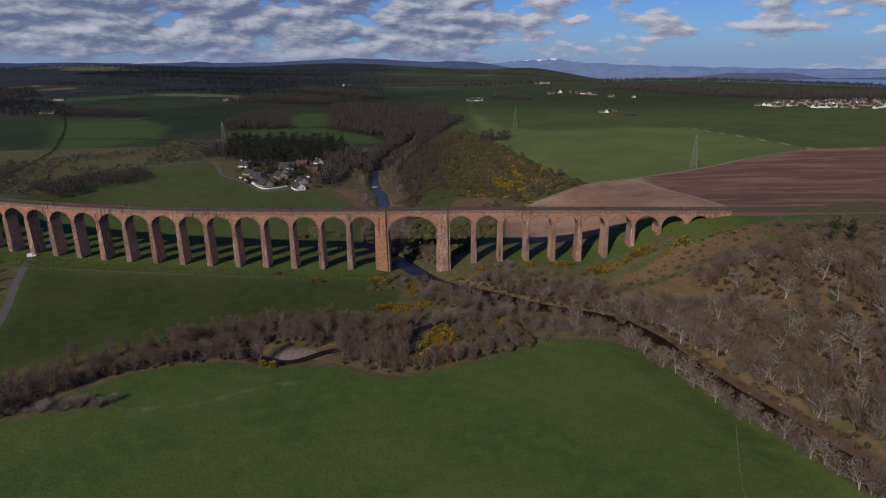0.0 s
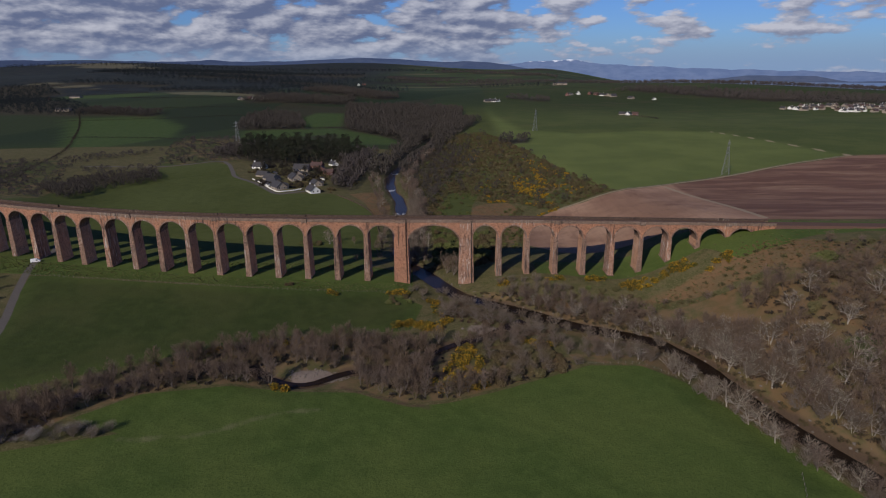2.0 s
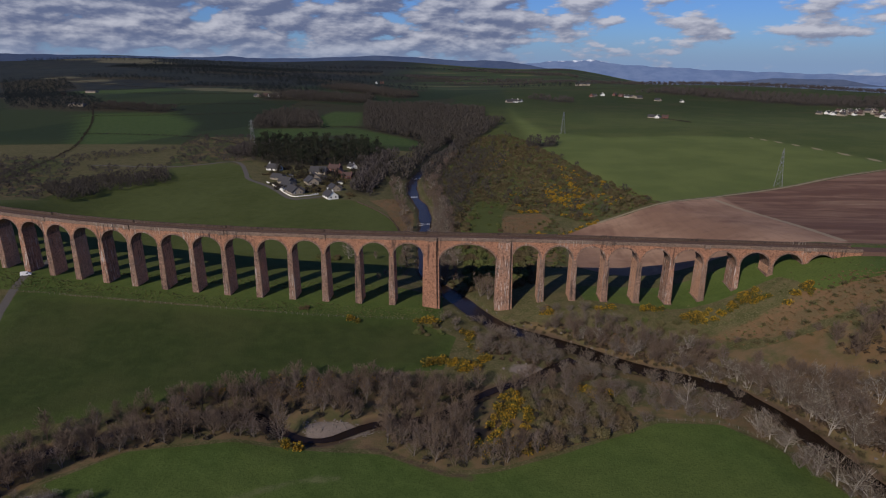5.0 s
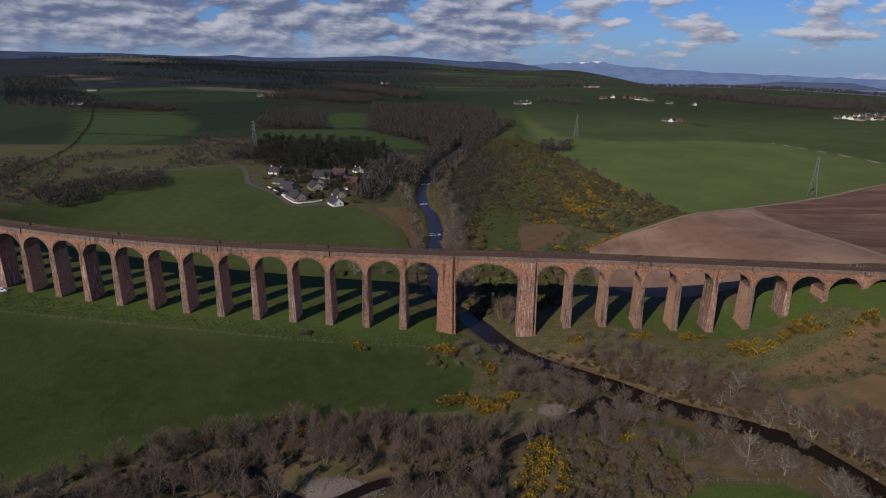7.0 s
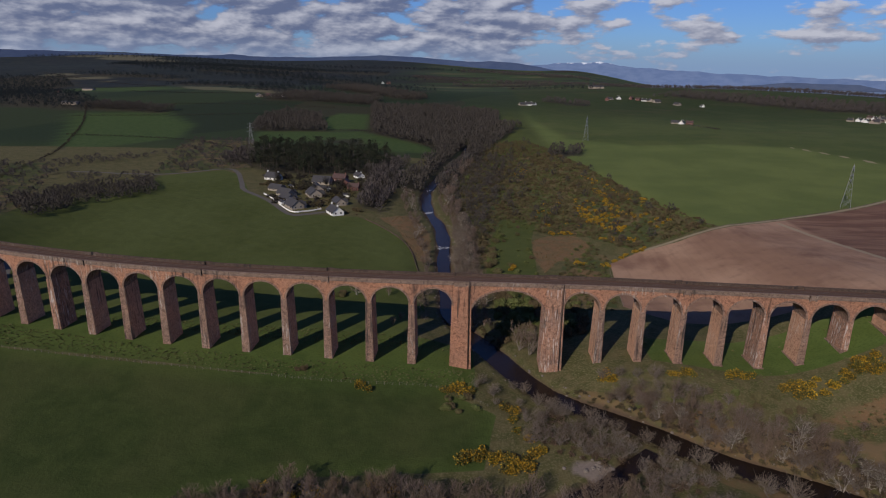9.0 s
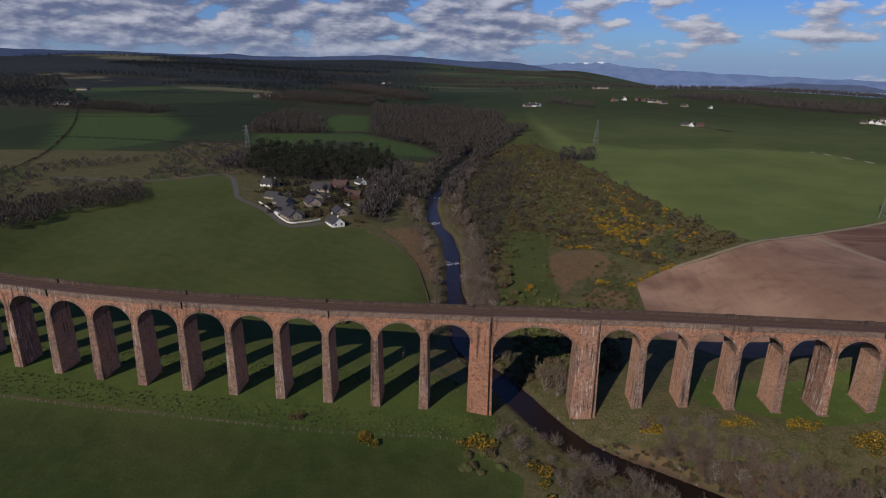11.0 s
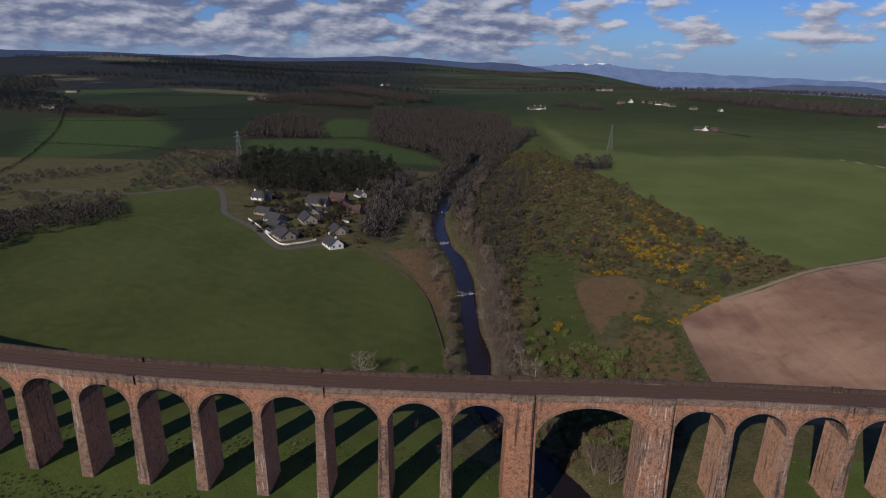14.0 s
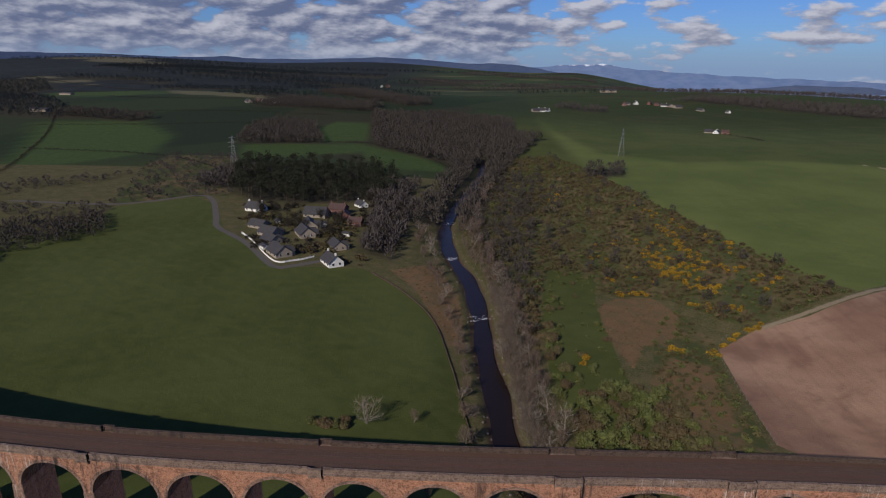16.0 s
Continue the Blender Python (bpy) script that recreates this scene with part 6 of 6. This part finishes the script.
# ---- the van on the lane ----
def van():
    root = tagged(new("van"), "white panel van parked on the lane below the arches", "van")
    s = Shape()
    s.solid([(-2.6, -0.95, 0.35), (2.6, -0.95, 0.35), (2.6, 0.95, 0.35), (-2.6, 0.95, 0.35)], [(-2.6, -0.97, 1.1), (2.65, -0.97, 1.0), (2.65, 0.97, 1.0), (-2.6, 0.97, 1.1)])
    s.solid([(-2.6, -0.97, 1.1), (2.65, -0.97, 1.0), (2.65, 0.97, 1.0), (-2.6, 0.97, 1.1)], [(-2.5, -0.85, 2.3), (0.95, -0.85, 2.3), (0.95, 0.85, 2.3), (-2.5, 0.85, 2.3)])
    part("body", s, VAN, root)
    s = Shape()
    s.solid([(2.0, -0.8, 1.32), (2.06, -0.8, 1.32), (2.06, 0.8, 1.32), (2.0, 0.8, 1.32)], [(1.1, -0.75, 2.2), (1.2, -0.75, 2.2), (1.2, 0.75, 2.2), (1.1, 0.75, 2.2)])
    part("windscreen", s, PANE, root)
    for e in (-1, 1):
        s = Shape()
        s.box(0.3, 1.3, e * 0.94 - 0.03, e * 0.94 + 0.03, 1.25, 1.9)
        part("side_window", s, PANE, root)
        for x in (-1.7, 1.7):
            s = Shape()
            s.tube([(x, e * 0.72, 0.35), (x, e * 0.98, 0.35)], [0.36, 0.36], 14)
            s.face([(x + 0.36 * math.cos(k * 0.4488), e * 0.98, 0.35 + 0.36 * math.sin(k * 0.4488)) for k in range(14)])
            wheel = part("wheel", s, TYRE, root)
            s = Shape()
            s.face([(x + 0.2 * math.cos(k * 0.6283), e * 0.985, 0.35 + 0.2 * math.sin(k * 0.6283)) for k in range(10)])
            part("rim", s, STEEL, wheel)
    for y in (-0.7, 0.7):
        s = Shape()
        s.box(2.62, 2.68, y - 0.15, y + 0.15, 0.75, 0.95)
        part("headlight", s, FRAMEW, root)
    return root


VAN_AT = van()
VAN_AT.matrix_basis = pose(-249.0, 12.5, ground_z(-249.0, 12.5) + 0.02, 0, 0, 25)


# ---- stones and white water in the river ----
def boulder(rng, r):
    s = Shape()
    rings = []
    for z, k in ((-0.5, 0.75), (0.0, 1.0), (0.4, 0.8), (0.62, 0.35)):
        rings.append([(r * k * math.cos(a * 1.0472) * rng.uniform(0.8, 1.15), r * k * math.sin(a * 1.0472) * rng.uniform(0.8, 1.15), r * z) for a in range(6)])
    for a, b in zip(rings, rings[1:]):
        s.solid(a, b, caps=False)
    s.face(rings[-1])
    return s


rng_b = random.Random(5)
PEBBLE = [boulder(rng_b, 1.0).triangles() for _ in range(3)]
stone_meshes = [boulder(rng_b, 1.0).mesh("boulder", STONES) for _ in range(4)]
for k in range(60):
    if k < 25:
        j = rng_b.randrange(20, len(RIVER_LINE) - 30)
        x, y = RIVER_LINE[j][0] + rng_b.uniform(-5.4, 5.4), RIVER_LINE[j][1] + rng_b.uniform(-3, 3)
    elif k < 45:
        x, y = 27 + rng_b.gauss(0, 5), -60 + rng_b.gauss(0, 2.5)
    else:
        x, y = -34 + rng_b.uniform(-6, 6), 179 + rng_b.uniform(-1.5, 1.5)
    ob = new("boulder", stone_meshes[k % 4])
    d = rng_b.uniform(0.35, 0.9)
    ob.matrix_basis = pose(x, y, ground_z(x, y) + 0.1 * d, 0, 0, rng_b.uniform(0, 360)) @ Matrix.Diagonal((d, d, d, 1))
    tagged(ob, "grey water-worn boulder in the river bed", "boulder", "boulders in the river")
for x, y, wd in ((-34.5, 178, 5.0), (-58, 360, 4.5), (-52, 272, 3.5)):
    z = float(bare_land(np.array([x]), np.array([y]))[0]) - 3.42
    s = Shape()
    for k in range(15):
        a = x + rng_b.uniform(-wd, wd)
        b = y + rng_b.uniform(-3.4, 3.0) + (a - x) * 0.35
        L, W2 = rng_b.uniform(0.2, 0.55), rng_b.uniform(0.1, 0.28)
        s.solid([(a - L, b - W2, z - 0.1), (a + L, b - W2, z - 0.1), (a + L, b + W2, z - 0.1), (a - L, b + W2, z - 0.1)], [(a - L * 0.6, b - W2 * 0.5, z + 0.12), (a + L * 0.6, b - W2 * 0.5, z + 0.12), (a + L * 0.6, b + W2 * 0.5, z + 0.12), (a - L * 0.6, b + W2 * 0.5, z + 0.12)])
    tagged(new("white_water", s.mesh("white_water", FOAM)), "white water breaking over a small weir", "rapids", kind="stuff")
bar_rows = []
while len(bar_rows) < 260:
    x, y = rng_b.uniform(-60, -32), rng_b.uniform(-117, -105)
    if inside(np.array([x]), np.array([y]), BAR)[0] > -1.5:
        bar_rows.append((x, y, ground_z(x, y) - 0.05))
bar_rows = np.array(bar_rows)
scatter("shingle", PEBBLE, sized(bar_rows, 0.12, 0.5, 300), STONES, "grey-brown stones of a shingle bar in the stream", "stones")
edge_rows = []
for j in range(25, len(RIVER_LINE) - 20):
    for e in (-1, 1):
        for _ in range(2):
            x, y = RIVER_LINE[j][0] + rng_b.uniform(-3, 3) + e * 4.2, RIVER_LINE[j][1] + rng_b.uniform(-3, 3) + e * 4.2
            edge_rows.append((x, y, ground_z(x, y) - 0.05))
scatter("bank_stones", PEBBLE, sized(np.array(edge_rows), 0.2, 0.8, 301), STONES, "water-worn stones along the river's edge", "stones")
